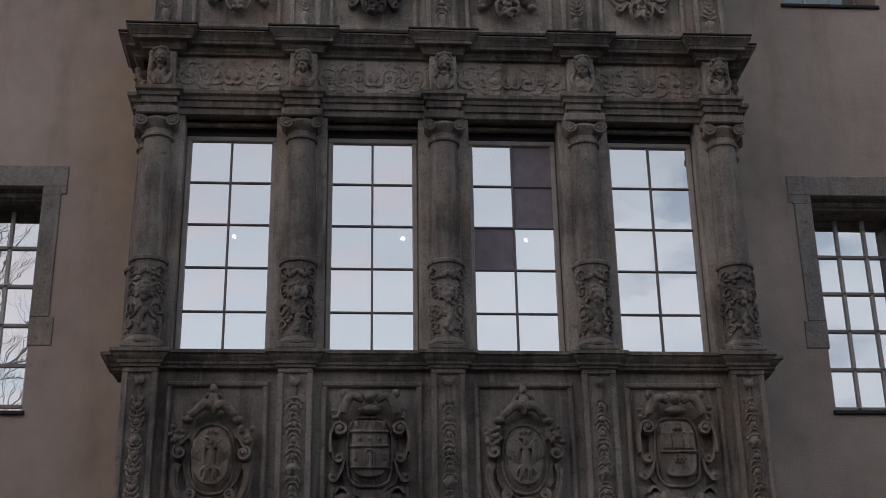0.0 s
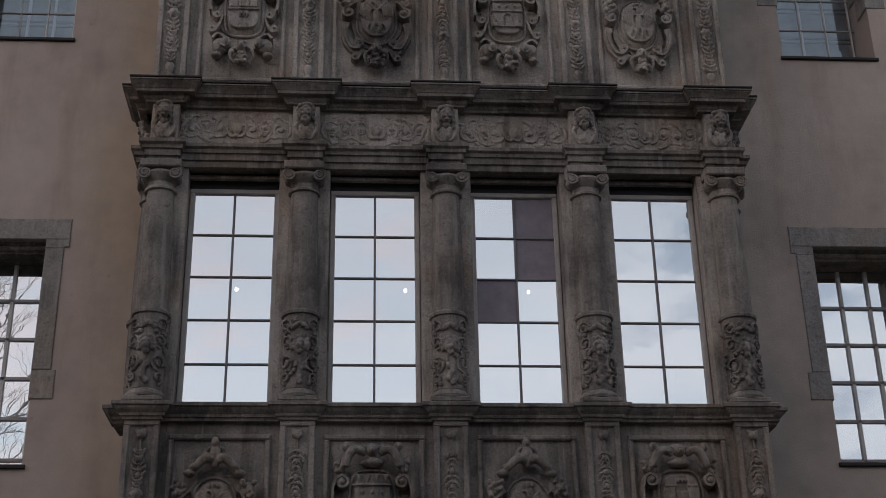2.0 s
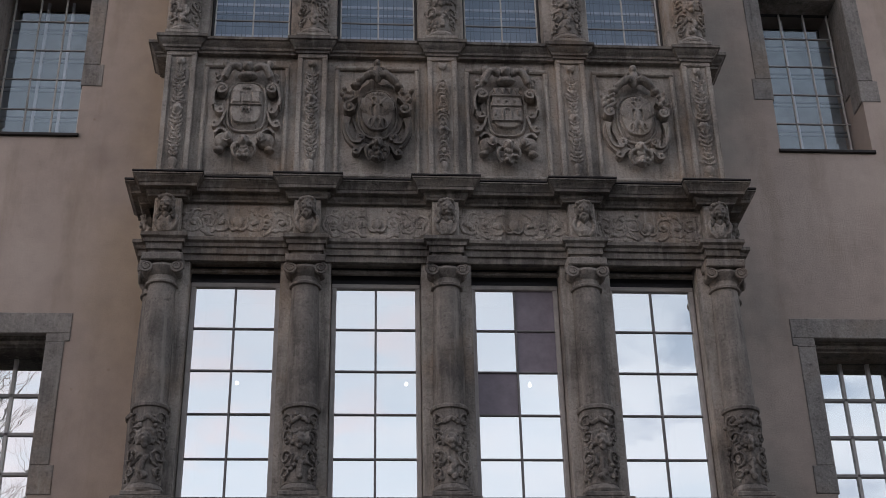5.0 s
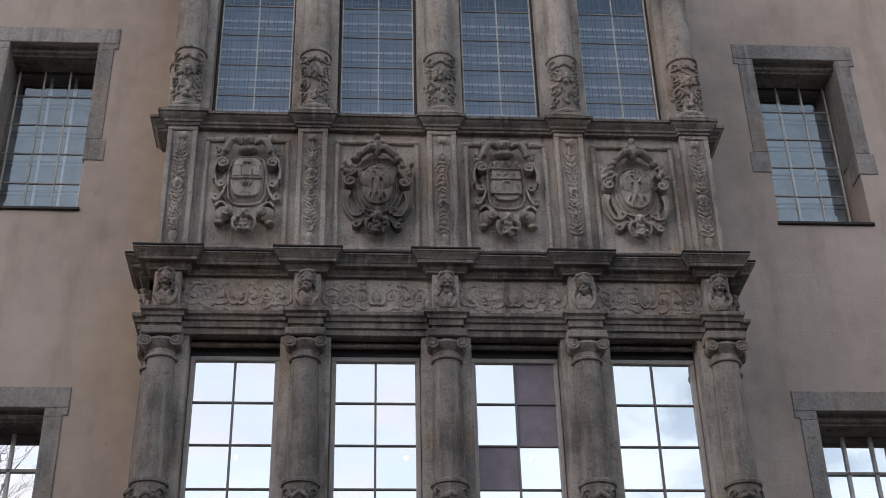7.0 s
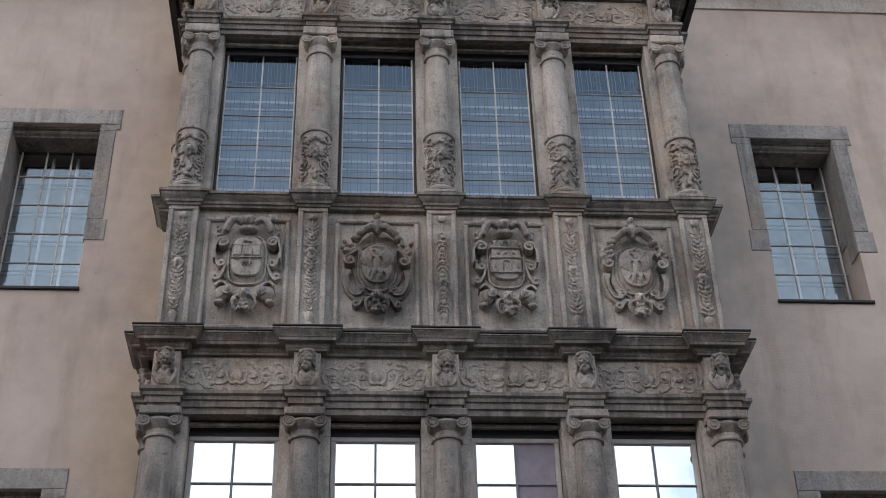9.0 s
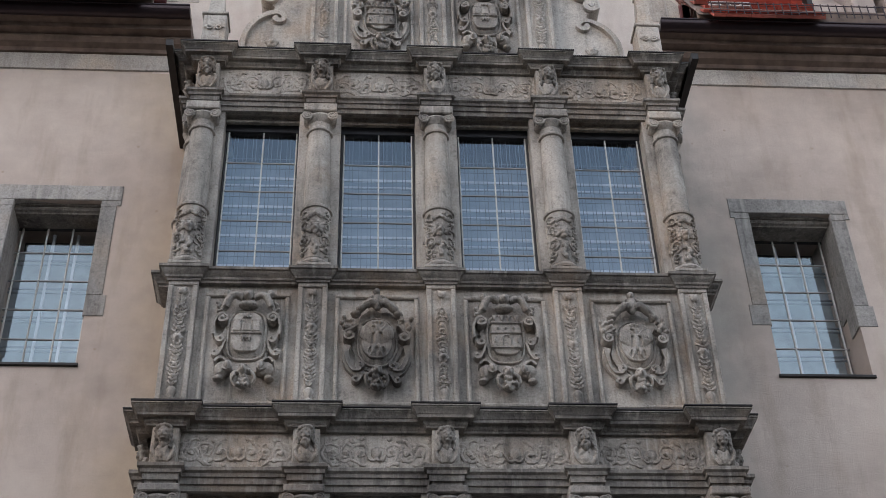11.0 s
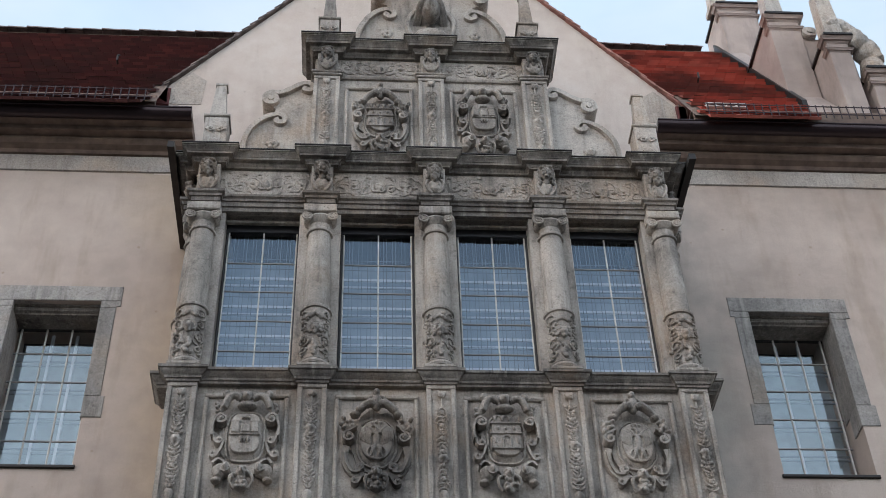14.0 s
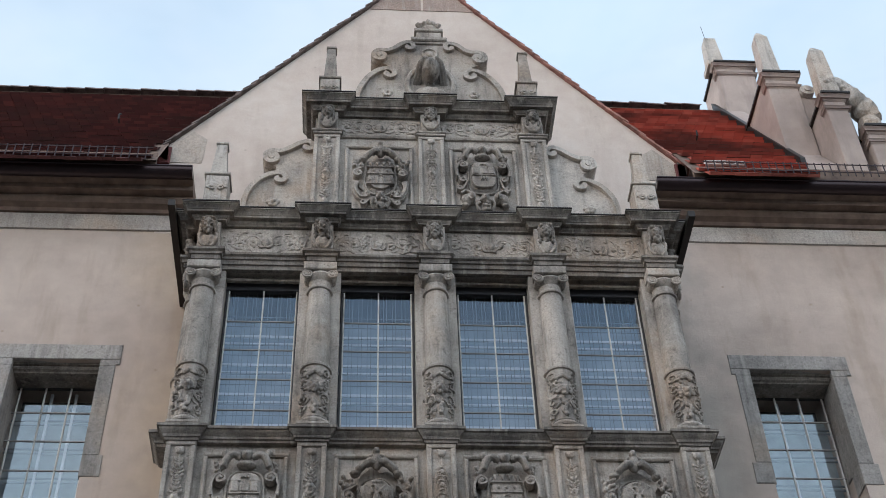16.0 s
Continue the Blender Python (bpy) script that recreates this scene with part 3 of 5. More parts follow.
for k, x in enumerate(BAYS):
    barred_window("window_%d" % (9 + k), "tall leaded window, blue sky on it, inner casements behind", x - WIN + 0.035, x + WIN - 0.03, SILL2 - 0.01, HEAD2 - 0.13, YG, [x - WIN + 0.042, x + 0.012, x + WIN - 0.037], [12.47 - 0.446 * i for i in range(4)], GLASS_UP, 0.009)

# ---- mouldings of the bay ----
def moulding(name, plan, prof, mat, label):
    return tagged(part(name, Geo().mould(plan, prof), mat, smooth=True, angle=25), label, "cornice", kind="structure")


for z0, z1 in ((5.325, SILL1), (10.465, SILL2)):
    moulding("trim_sill_cornice", bay_plan(0.16, 0.09, 0.045), sill_profile(z0, z1), SOOT_AND_SHADE, "moulded sandstone sill cornice breaking forward over the piers")
for z0, z1 in ((HEAD1, 8.185), (HEAD2, 13.33)):
    moulding("trim_architrave", bay_plan(0.15, 0.12), architrave_profile(z0, z1), SOOT_AND_SHADE, "stepped sandstone architrave, soot-darkened")
for z0, z1 in ((8.62, TOP1), (13.84, TOP2)):
    moulding("trim_cornice", bay_plan(0.185, 0.13), cornice_profile(z0, z1), SOOT_AND_SHADE, "heavy moulded sandstone cornice with metal edge")
    moulding("trim_flashing", bay_plan(0.185, 0.13), [(-0.06, z1 + 0.014), (0.17, z1 + 0.004), (0.17, z1 + 0.018), (-0.06, z1 + 0.03)], METAL, "dark metal flashing on the cornice")
moulding("trim_cornice", top_plan(0.20, 0.13), cornice_profile(16.06, TOP3), SOOT_AND_SHADE, "moulded sandstone cornice under the pediment")
moulding("trim_flashing", top_plan(0.20, 0.13), [(-0.06, TOP3 + 0.014), (0.17, TOP3 + 0.004), (0.17, TOP3 + 0.018), (-0.06, TOP3 + 0.03)], METAL, "dark metal flashing on the cornice")

# upper storey wall with three piers, and the roof of the bay
g = Geo().box(PIERS[1] - 0.17, PIERS[3] + 0.17, YF, YF + 0.45, TOP2 - 0.02, TOP3)
tagged(part("wall_attic", g, SAND_TOP), "sandstone attic wall above the bay", "wall", kind="structure")
g = Geo().box(XC - HB - 0.1, XC + HB + 0.1, YF - 0.1, YW, TOP2 - 0.02, TOP2 + 0.01)
tagged(part("roof_bay", g, METAL), "dark sheet metal on the bay's flat top", "roof", kind="structure")
for s in (-1, 1):
    a, b = sorted((XC + s * (HB + 0.385), XC + s * (HB + 0.47)))
    tagged(part("trim_side_flashing", Geo().box(a, b, YF - 0.33, YW, 13.90, 14.0).box(min(XC + s * HB, a), max(XC + s * HB, b), YF + 0.5, YW, 13.99, 14.03), METAL), "dark metal edge along the side of the bay", "flashing", kind="structure")

# ---- gable, eaves, roofs ----
APEX = (0.95, 22.0)
GL, GR = (-2.93, 17.20), (4.80, 17.05)
g = Geo().plate([(GL[0], 15.3), (GR[0], 15.3), GR, APEX, GL], YW - 0.004, YW + 0.45)
tagged(part("wall_gable", g, GABLE_PLASTER), "pale rendered gable behind the stone attic", "wall", kind="structure")

for a, b, z0, z1 in ((GL[0] - 0.13, GL[0] + 0.05, 16.74, 17.12), (GR[0] - 0.05, GR[0] + 0.11, 16.70, 17.0)):
    vb = part("trim_verge_board", Geo().box(a, b, YW - 0.05, YW + 0.4, z0, z1, 0.01), material("red_board", plain((0.11, 0.022, 0.02), 0.7)))
    tagged(vb, "dark red board closing the gable's foot", "board", kind="structure")


BAND_STONE = material("eaves_band_stone", stone((0.56, 0.51, 0.465), (0.42, 0.375, 0.34), (0.24, 0.205, 0.18)))


def eave(name, x0, x1):
    run = [(x0, YW), (x1, YW)]
    moulding(name + "_band", run, [(0, 15.33), (0.03, 15.335), (0.03, 15.63), (0, 15.64)], BAND_STONE, "pale stone band below the eaves")
    moulding(name + "_mould", run, [(0, 15.64), (0.06, 15.645), (0.08, 15.70), (0.16, 15.74), (0.20, 15.80), (0.20, 15.84), (0, 15.85)], EAVE, "brown moulded eaves cornice")
    moulding(name + "_soffit", run, [(0, 15.85), (0.32, 15.86), (0.34, 15.93), (0.46, 15.95), (0.46, 16.04), (0, 16.06)], EAVE, "dark boarded eaves soffit")
    gut = thing("gutter", "half-round dark brown metal gutter along the eaves", "gutter", "eaves gutters")
    pr = [(0.50 + 0.115 * math.cos(a), 16.045 + 0.115 * math.sin(a)) for a in [math.pi + math.pi * i / 10 for i in range(11)]]
    part("trough", Geo().mould(run, pr + [(0.60, 16.06), (0.40, 16.06)]), GUTTER, gut, smooth=True, angle=50)
    part("bead", Geo().tube([(x0, YW - 0.615, 16.052), (x1, YW - 0.615, 16.052)], 0.016), GUTTER, gut, smooth=True)


eave("trim_eave_left", -16.0, -2.42)
eave("trim_eave_right", 4.25, 16.0)

for x0, x1 in ((-16.0, -2.95), (4.82, 8.6)):
    tagged(part("trim_fascia", Geo().box(x0, x1, 12.93, 12.98, 16.06, 16.36, 0.006), EAVE), "dark fascia board behind the gutter", "fascia", kind="structure")
ROOF0, ROOF1 = (12.82, 16.09), (16.02, 21.53)   # eave and ridge as (y, z)
X_END = 6.67


def tiled(g, x0, x1, lo, hi, wide=0.18, step=0.285, keep=None):
    """Rows of overlapping flat tiles on a slope from lo to hi, both (y, z)."""
    run = math.hypot(hi[0] - lo[0], hi[1] - lo[1])
    uy, uz = (hi[0] - lo[0]) / run, (hi[1] - lo[1]) / run
    ny, nz = -uz, uy
    for r in range(int(run / step)):
        off = 0.5 * wide * (r % 2)
        for c in range(int((x1 - x0) / wide)):
            x = x0 + c * wide + off
            s = r * step - 0.22
            if keep and not keep(x + wide / 2, lo[1] + uz * s):
                continue
            lift = 0.064 + random.uniform(0, 0.008)
            j = random.uniform(-0.005, 0.005)
            a = (lo[0] + uy * (s + j) + ny * lift, lo[1] + uz * (s + j) + nz * lift)
            b = (lo[0] + uy * (s + step * 1.25), lo[1] + uz * (s + step * 1.25))
            t = 0.048
            xa, xb = x + 0.002, x + wide - 0.002
            vs = [(xa, a[0], a[1]), (xb, a[0], a[1]), (xb, b[0], b[1]), (xa, b[0], b[1]), (xa, a[0] - ny * t, a[1] - nz * t), (xb, a[0] - ny * t, a[1] - nz * t)]
            g.add(vs, [(0, 1, 2, 3), (0, 4, 5, 1), (0, 3, 4), (1, 5, 2)])


def gable_edge(z, side):
    foot = GL if side < 0 else GR
    z = max(z, foot[1])
    return foot[0] + (APEX[0] - foot[0]) * (z - foot[1]) / (APEX[1] - foot[1])


g = Geo()
tiled(g, -13.0, 2.0, ROOF0, ROOF1, keep=lambda x, z: x < gable_edge(z, -1) + (0.2 if z > 17.6 else -0.1))
roof_left = tagged(part("roof_left", g, TILE_OLD), "steep roof of dark red-brown flat tiles", "roof", kind="stuff")
g = Geo()
tiled(g, 1.0, X_END, ROOF0, ROOF1, keep=lambda x, z: x > gable_edge(z, 1) - (0.2 if z > 17.6 else -0.1))
roof_right = tagged(part("roof_right", g, TILE_NEW), "steep roof of orange-red flat tiles, dark patches", "roof", kind="stuff")
back = (2 * ROOF1[0] - ROOF0[0], ROOF0[1])
ym = YW + 0.4
zm = ROOF0[1] + (ym - ROOF0[0]) * (ROOF1[1] - ROOF0[1]) / (ROOF1[0] - ROOF0[0])
g = Geo().add([(-13, *ROOF0), (GL[0], *ROOF0), (GL[0], ym, zm), (-13, ym, zm)], [(0, 1, 2, 3)])
g.add([(GR[0], *ROOF0), (X_END, *ROOF0), (X_END, ym, zm), (GR[0], ym, zm)], [(0, 1, 2, 3)])
g.add([(-13, ym, zm), (X_END, ym, zm), (X_END, *ROOF1), (-13, *ROOF1), (X_END, *back), (-13, *back)], [(0, 1, 2, 3), (3, 2, 4, 5)])
tagged(part("roof_deck", g, EAVE), "boarding under the roof tiles", "roof", kind="structure")
g = Geo()
for s, foot in ((-1, GL), (1, GR)):
    g.add([(foot[0], YW + 0.02, foot[1]), (APEX[0], YW + 0.02, APEX[1]), (APEX[0], 17.5, APEX[1]), (foot[0], 17.5, foot[1])], [(0, 1, 2, 3)])
tagged(part("roof_gable", g, TILE_OLD), "tiled cross roof behind the gable", "roof", kind="structure")


g = Geo().box(-16.0, 16.0, 19.1, 19.7, 0, 16.0).box(-16.0, -15.4, YW + 0.9, 19.1, 0, 16.0).box(15.4, 16.0, YW + 0.9, 19.1, 0, 16.0)
tagged(part("wall_rear", g, PLASTER), "plain rendered rear and end walls", "wall", kind="structure")


# ---- things of the bay ----
def column(x, z0, zd, zs, zc, z1, stone_mat):
    """A three-quarter column: plinth, carved drum, shaft, ionic capital."""
    y = YF - 0.02
    col = thing("column", "weathered sandstone half column with carved drum and scrolled capital", "column", "columns of the bay")
    r = 0.153
    part("plinth", Geo().box(x - 0.185, x + 0.185, y - 0.175, YF + 0.02, z0, z0 + 0.05, 0.01).lathe(x, y, [(0.178, z0 + 0.05), (0.186, z0 + 0.075), (0.176, z0 + 0.10), (0.165, z0 + 0.115), (r, z0 + 0.13)], 24), stone_mat, col, smooth=True)
    part("drum", Geo().lathe(x, y, [(r + 0.006, z0 + 0.13), (r + 0.01, zd - 0.05), (r + 0.03, zd - 0.045), (r + 0.034, zd - 0.02), (r + 0.02, zd), (r, zd + 0.005)], 28), stone_mat, col, smooth=True)
    prof = [(r - 0.002, zd), (r, zd + 0.25 * (zs - zd)), (r - 0.008, zd + 0.7 * (zs - zd)), (r - 0.02, zs - 0.04), (r + 0.004, zs - 0.035), (r + 0.008, zs - 0.015), (r - 0.012, zs), (r - 0.018, zs + 0.03), (r - 0.018, zc)]
    part("shaft", Geo().lathe(x, y, prof, 28), stone_mat, col, smooth=True)
    g = Geo().lathe(x, y, [(r - 0.018, zc - 0.02), (r + 0.02, zc + 0.03), (r + 0.035, zc + 0.06), (r + 0.02, zc + 0.09)], 24)
    part("echinus", g, stone_mat, col, smooth=True)
    for s in (-1, 1):
        pts = []
        for i in range(22):
            a = radians(90 + s * -1 * (i * 34))
            q = 0.068 * (1 - i / 26)
            pts.append((x + s * 0.145 + q * math.cos(a), y - 0.15 - 0.012 * i / 22, zc + 0.055 + q * math.sin(a)))
        part("volute", Geo().tube(pts, 0.017, 0.012, 6).blob(x + s * 0.145, y - 0.13, zc + 0.055, 0.06, 0.035, 0.06).blob(x + s * 0.145, y - 0.03, zc + 0.05, 0.055, 0.13, 0.055), stone_mat, col, smooth=True)
    part("abacus", Geo().box(x - 0.20, x + 0.20, y - 0.185, YF + 0.02, zc + 0.115, z1, 0.012), stone_mat, col)
    return col


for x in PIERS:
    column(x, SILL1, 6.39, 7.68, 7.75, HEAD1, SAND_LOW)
for x in PIERS:
    column(x, SILL2, 11.53, 12.74, 12.86, HEAD2, SAND)


def pilaster(x, z0, z1, half=0.16, y=None, mat=SAND):
    """A flat pier with a sunk, framed field."""
    y = YF - 0.09 if y is None else y
    p = thing("pilaster", "flat sandstone pilaster with carved candelabrum ornament", "pilaster", "carved pilasters")
    g = Geo().box(x - half, x + half, y + 0.025, YF + 0.02, z0, z1)
    g.ring(x - half, x + half, z0, z1, 0.055, y, y + 0.03, 0.008)
    part("shaft", g, mat, p)
    return p


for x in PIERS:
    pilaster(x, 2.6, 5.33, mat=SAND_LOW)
    pilaster(x, TOP1 + 0.012, 10.47)
for x in PIERS[1:4]:
    p = pilaster(x, TOP2 + 0.012, 15.62, 0.175, mat=SAND_TOP)
    part("cap", Geo().box(x - 0.195, x + 0.195, YF - 0.115, YF + 0.02, 15.62, 15.66, 0.01).box(x - 0.21, x + 0.21, YF - 0.13, YF + 0.02, 15.66, 15.70, 0.01), SAND, p)

def framed_panel(x, z0, z1, half, mat=SAND):
    p = thing("panel", "square sandstone field with a moulded frame", "panel", "framed stone fields")
    part("frame", Geo().ring(x - half, x + half, z0, z1, 0.05, YF - 0.04, YF + 0.01, 0.014), mat, p)
    return p


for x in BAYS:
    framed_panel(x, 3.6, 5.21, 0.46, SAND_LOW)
    framed_panel(x, 8.94, 10.36, 0.455)
for x in BAYS[1:3]:
    framed_panel(x, 14.15, 15.47, 0.455, SAND_TOP)


# ---- carving ----
def spiral(cx, cz, r, turns=1.6, start=0.0, way=1, y=0.0, rise=0.0, n=9):
    """Points of a flat spiral from its outer end inwards."""
    pts = []
    m = int(turns * n)
    for i in range(m + 1):
        k = i / m
        a = radians(start + way * 360 * turns * k)
        q = r * (1 - 0.82 * k)
        pts.append((cx + q * math.cos(a), y - rise * k, cz + q * math.sin(a)))
    return pts


def bezier(p0, p1, p2, p3, n=10):
    pts = []
    for i in range(n + 1):
        t = i / n
        u = 1 - t
        pts.append(tuple(u ** 3 * a + 3 * u * u * t * b + 3 * u * t * t * c + t ** 3 * d for a, b, c, d in zip(p0, p1, p2, p3)))
    return pts


def dome(g, a, b, y0, y1, cx=0.0, cz=0.0, point=0.0, square=1.0):
    """A shallow domed oval; point draws its lower end down."""
    rings, seg = 5, 24
    vs, fs = [(cx, y1, cz)], []
    for r in range(1, rings + 1):
        k = r / rings
        for i in range(seg):
            t = 2 * math.pi * i / seg
            cs, sn = math.cos(t), math.sin(t)
            z = b * k * math.copysign(abs(sn) ** square, sn)
            if z < 0:
                z *= 1 + point * (1 - abs(math.cos(t)))
            vs.append((cx + a * k * math.copysign(abs(cs) ** square, cs), y1 + (y0 - y1) * k ** 3, cz + z))
    for i in range(seg):
        j = (i + 1) % seg
        fs.append((0, 1 + i, 1 + j))
        for r in range(rings - 1):
            p = 1 + r * seg
            fs.append((p + i, p + seg + i, p + seg + j, p + j))
    return g.add(vs, fs)


def flowing(pts, n=4):
    """A smooth curve through the given points."""
    out = []
    for i in range(len(pts) - 1):
        p0, p1, p2, p3 = (Vector(pts[min(max(q, 0), len(pts) - 1)]) for q in (i - 1, i, i + 1, i + 2))
        for k in range(n):
            t = k / n
            v = 0.5 * (2 * p1 + (p2 - p0) * t + (2 * p0 - 5 * p1 + 4 * p2 - p3) * t * t + (3 * p1 - p0 - 3 * p2 + p3) * t ** 3)
            out.append((v.x, v.y))
    return out + [tuple(pts[-1])]


def band(g, pts, w, y0, y1):
    """A flat rim following (x, z) points."""
    pts = flowing(pts)
    n = len(pts)
    vs, fs = [], []
    for i, (x, z) in enumerate(pts):
        a, b = pts[max(i - 1, 0)], pts[min(i + 1, n - 1)]
        d = Vector((b[0] - a[0], b[1] - a[1])).normalized()
        nx, nz = -d.y * w / 2, d.x * w / 2
        vs += [(x + nx, y0, z + nz), (x - nx, y0, z - nz), (x - nx, y1, z - nz), (x + nx, y1, z + nz)]
    for i in range(n - 1):
        for q in range(4):
            r = (q + 1) % 4
            fs.append((i * 4 + q, i * 4 + r, i * 4 + 4 + r, i * 4 + 4 + q))
    fs += [(0, 1, 2, 3), tuple(range(4 * n - 4, 4 * n))[::-1]]
    return g.add(vs, fs)


def coil(cx, cz, r, start, turns, way):
    """Points (x, z) of a volute winding inwards."""
    n = int(turns * 10)
    return [(cx + r * (1 - 0.72 * i / n) * math.cos(radians(start + way * 360 * turns * i / n)), cz + r * (1 - 0.72 * i / n) * math.sin(radians(start + way * 360 * turns * i / n))) for i in range(n + 1)]


CHARGES = ("castle", "eagle", "wall", "eagle", "castle", "wall", "castle")
CHARGE_LABELS = {"castle": "carved stone coat of arms with a towered castle in strapwork",
                 "eagle": "carved stone coat of arms with a spread eagle in strapwork",
                 "wall": "carved stone coat of arms with a banded gate wall in strapwork"}


def cartouche(x, z, k, a, b, mat):
    """A coat of arms: bulging shield in rolled strapwork, with crest, fruit and drop."""
    rnd = random.Random(100 + k)
    kind = CHARGES[k]
    broad = k % 2 == 0
    c = thing("cartouche", CHARGE_LABELS[kind], "coat of arms", "carved coats of arms")
    c.location, c.scale = (x, YF, z), (1.0, 1.22, 1.0)
    w = 0.010
    sz = 0.13 * b if broad else 0.02 * b
    square = 0.55 if broad else 0.85
    # back board with a lobed edge, then the dished ground and the shield
    out = []
    for i in range(48):
        t = 2 * math.pi * i / 48
        q = 0.80 + 0.05 * math.cos(6 * t + k) + 0.025 * math.cos(11 * t)
        out.append((a * q * math.cos(t), 0.04 * b + b * q * 0.86 * math.sin(t)))
    part("backboard", Geo().plate(out, -0.032, 0.005).rough(w, 0.09), mat, c)
    sh = part("shield", dome(Geo(), a * (0.56 if broad else 0.60), b * 0.47, -0.035, -0.105, 0, sz, 0.10, square).rough(0.005, 0.1), mat, c, "worn bulging shield", smooth=True)
    edge = [2 * math.pi * i / 36 for i in range(37)]
    rim = [(a * 0.60 * math.copysign(abs(math.cos(t)) ** square, math.cos(t)), -0.042, sz - 0.01 + b * 0.51 * math.copysign(abs(math.sin(t)) ** square, math.sin(t))) for t in edge]
    part("rim", Geo().tube(rim, 0.016, 0.016, 6).rough(0.005, 0.06), mat, sh, smooth=True)
    g = Geo()
    if kind == "castle":
        for i in (-1, 1):
            g.box(i * 0.105 - 0.042, i * 0.105 + 0.042, -0.118, -0.07, 0.0, 0.13, 0.006).box(i * 0.105 - 0.05, i * 0.105 + 0.05, -0.122, -0.07, 0.13, 0.15, 0.005)
        g.box(-0.05, 0.05, -0.122, -0.07, 0.0, 0.09, 0.006).box(-0.17, 0.17, -0.122, -0.07, -0.035, -0.015, 0.005)
        for i in (-1, 0, 1):
            g.box(i * 0.035 - 0.011, i * 0.035 + 0.011, -0.12, -0.07, 0.17, 0.20).box(i * 0.035 - 0.008, i * 0.035 + 0.008, -0.12, -0.07, -0.12, -0.05)
        g.box(-0.055, 0.055, -0.12, -0.07, -0.092, -0.078)
    elif kind == "wall":
        for zz in (0.15, 0.02, -0.17):
            g.box(-0.18, 0.18, -0.12, -0.06, zz - 0.008, zz + 0.008, 0.004)
        for i in range(4):
            xx = -0.12 + i * 0.08
            g.plate([(xx - 0.03, 0.245), (xx + 0.03, 0.245), (xx, 0.17)], -0.118, -0.07)
        g.tube([(0.045 * math.cos(t), -0.108, -0.06 + 0.05 * math.sin(t)) for t in [math.pi * i / 8 for i in range(9)]], 0.010)
        g.box(-0.05, -0.036, -0.118, -0.07, -0.16, -0.06).box(0.036, 0.05, -0.118, -0.07, -0.16, -0.06)
        for i in (-1, 0, 1):
            g.box(i * 0.02 - 0.004, i * 0.02 + 0.004, -0.114, -0.07, -0.16, -0.05).blob(i * 0.09, -0.105, 0.085, 0.016, 0.014, 0.02, 7, 5)
        for i in (-1, 1):
            g.box(i * 0.13 - 0.012, i * 0.13 + 0.012, -0.114, -0.07, -0.10, -0.04, 0.003)
    else:
        g.blob(0, -0.10, 0.0, 0.04, 0.026, 0.13).tube(bezier((0, -0.11, 0.10), (0.0, -0.12, 0.15), (-0.02, -0.12, 0.17), (-0.055, -0.11, 0.155), 5), 0.018, 0.008)
        for i in range(-1, 2):
            g.blob(i * 0.04, -0.10, 0.215 - 0.008 * abs(i), 0.016, 0.02, 0.02, 6, 4)
        for s in (-1, 1):
            g.tube(bezier((s * 0.03, -0.115, 0.06), (s * 0.06, -0.125, 0.14), (s * 0.11, -0.12, 0.17), (s * 0.15, -0.105, 0.13), 6), 0.016, 0.010, 6)
            for i in range(6):
                u = 0.045 + 0.021 * i
                g.tube(bezier((s * u, -0.118, 0.11 + 0.006 * i), (s * (u + 0.025), -0.122, 0.05), (s * (u + 0.03), -0.115, 0.0), (s * (u + 0.012), -0.102, -0.07 + 0.012 * i), 5), 0.011, 0.006, 5)
            for i in range(3):
                g.tube(bezier((s * 0.015, -0.112, -0.08), (s * (0.02 + 0.03 * i), -0.12, -0.10), (s * (0.03 + 0.035 * i), -0.115, -0.16), (s * (0.02 + 0.03 * i), -0.10, -0.21 + 0.02 * i), 5), 0.010, 0.006, 5)
            g.tube(bezier((s * 0.02, -0.11, -0.10), (s * 0.05, -0.12, -0.15), (s * 0.03, -0.115, -0.18), (s * 0.06, -0.10, -0.21), 5), 0.012, 0.006, 5)
    g.v = [(p[0] * a / 0.34, p[1], p[2] * b / 0.60 + sz) for p in g.v]
    g.plate([(a * 0.48 * math.copysign(abs(math.cos(t)) ** square, math.cos(t)), sz + b * 0.41 * math.copysign(abs(math.sin(t)) ** square, math.sin(t))) for t in edge[:-1]], -0.100, -0.06)
    carved("charge", g.rough(0.005, 0.05), mat, sh, voxel=0.006)

    def strap(pts, width, depth):
        """A strap standing out from the ground, along (x, z)."""
        return band(Geo(), [(a * u, b * v) for u, v in pts], width, -depth, -0.005).rough(0.006, 0.07)

    def volute(cx, cz, r, start, turns, way, depth, tail=()):
        q = [(u / a, v / b) for u, v in coil(cx * a, cz * b, r * a, start, turns, way)]
        geo = strap(list(tail) + q, 0.024, depth)
        return geo.blob(cx * a, -depth * 0.85, cz * b, r * a * 0.42, 0.035, r * a * 0.42, 8, 6).blob(cx * a, -0.03, cz * b, r * a * 0.95, 0.045, r * a * 0.95, 10, 6)

    for s in (-1, 1):
        j = rnd.uniform(-0.02, 0.02)
        way = lambda q: q * s
        ang = lambda q: q if s > 0 else 180 - q
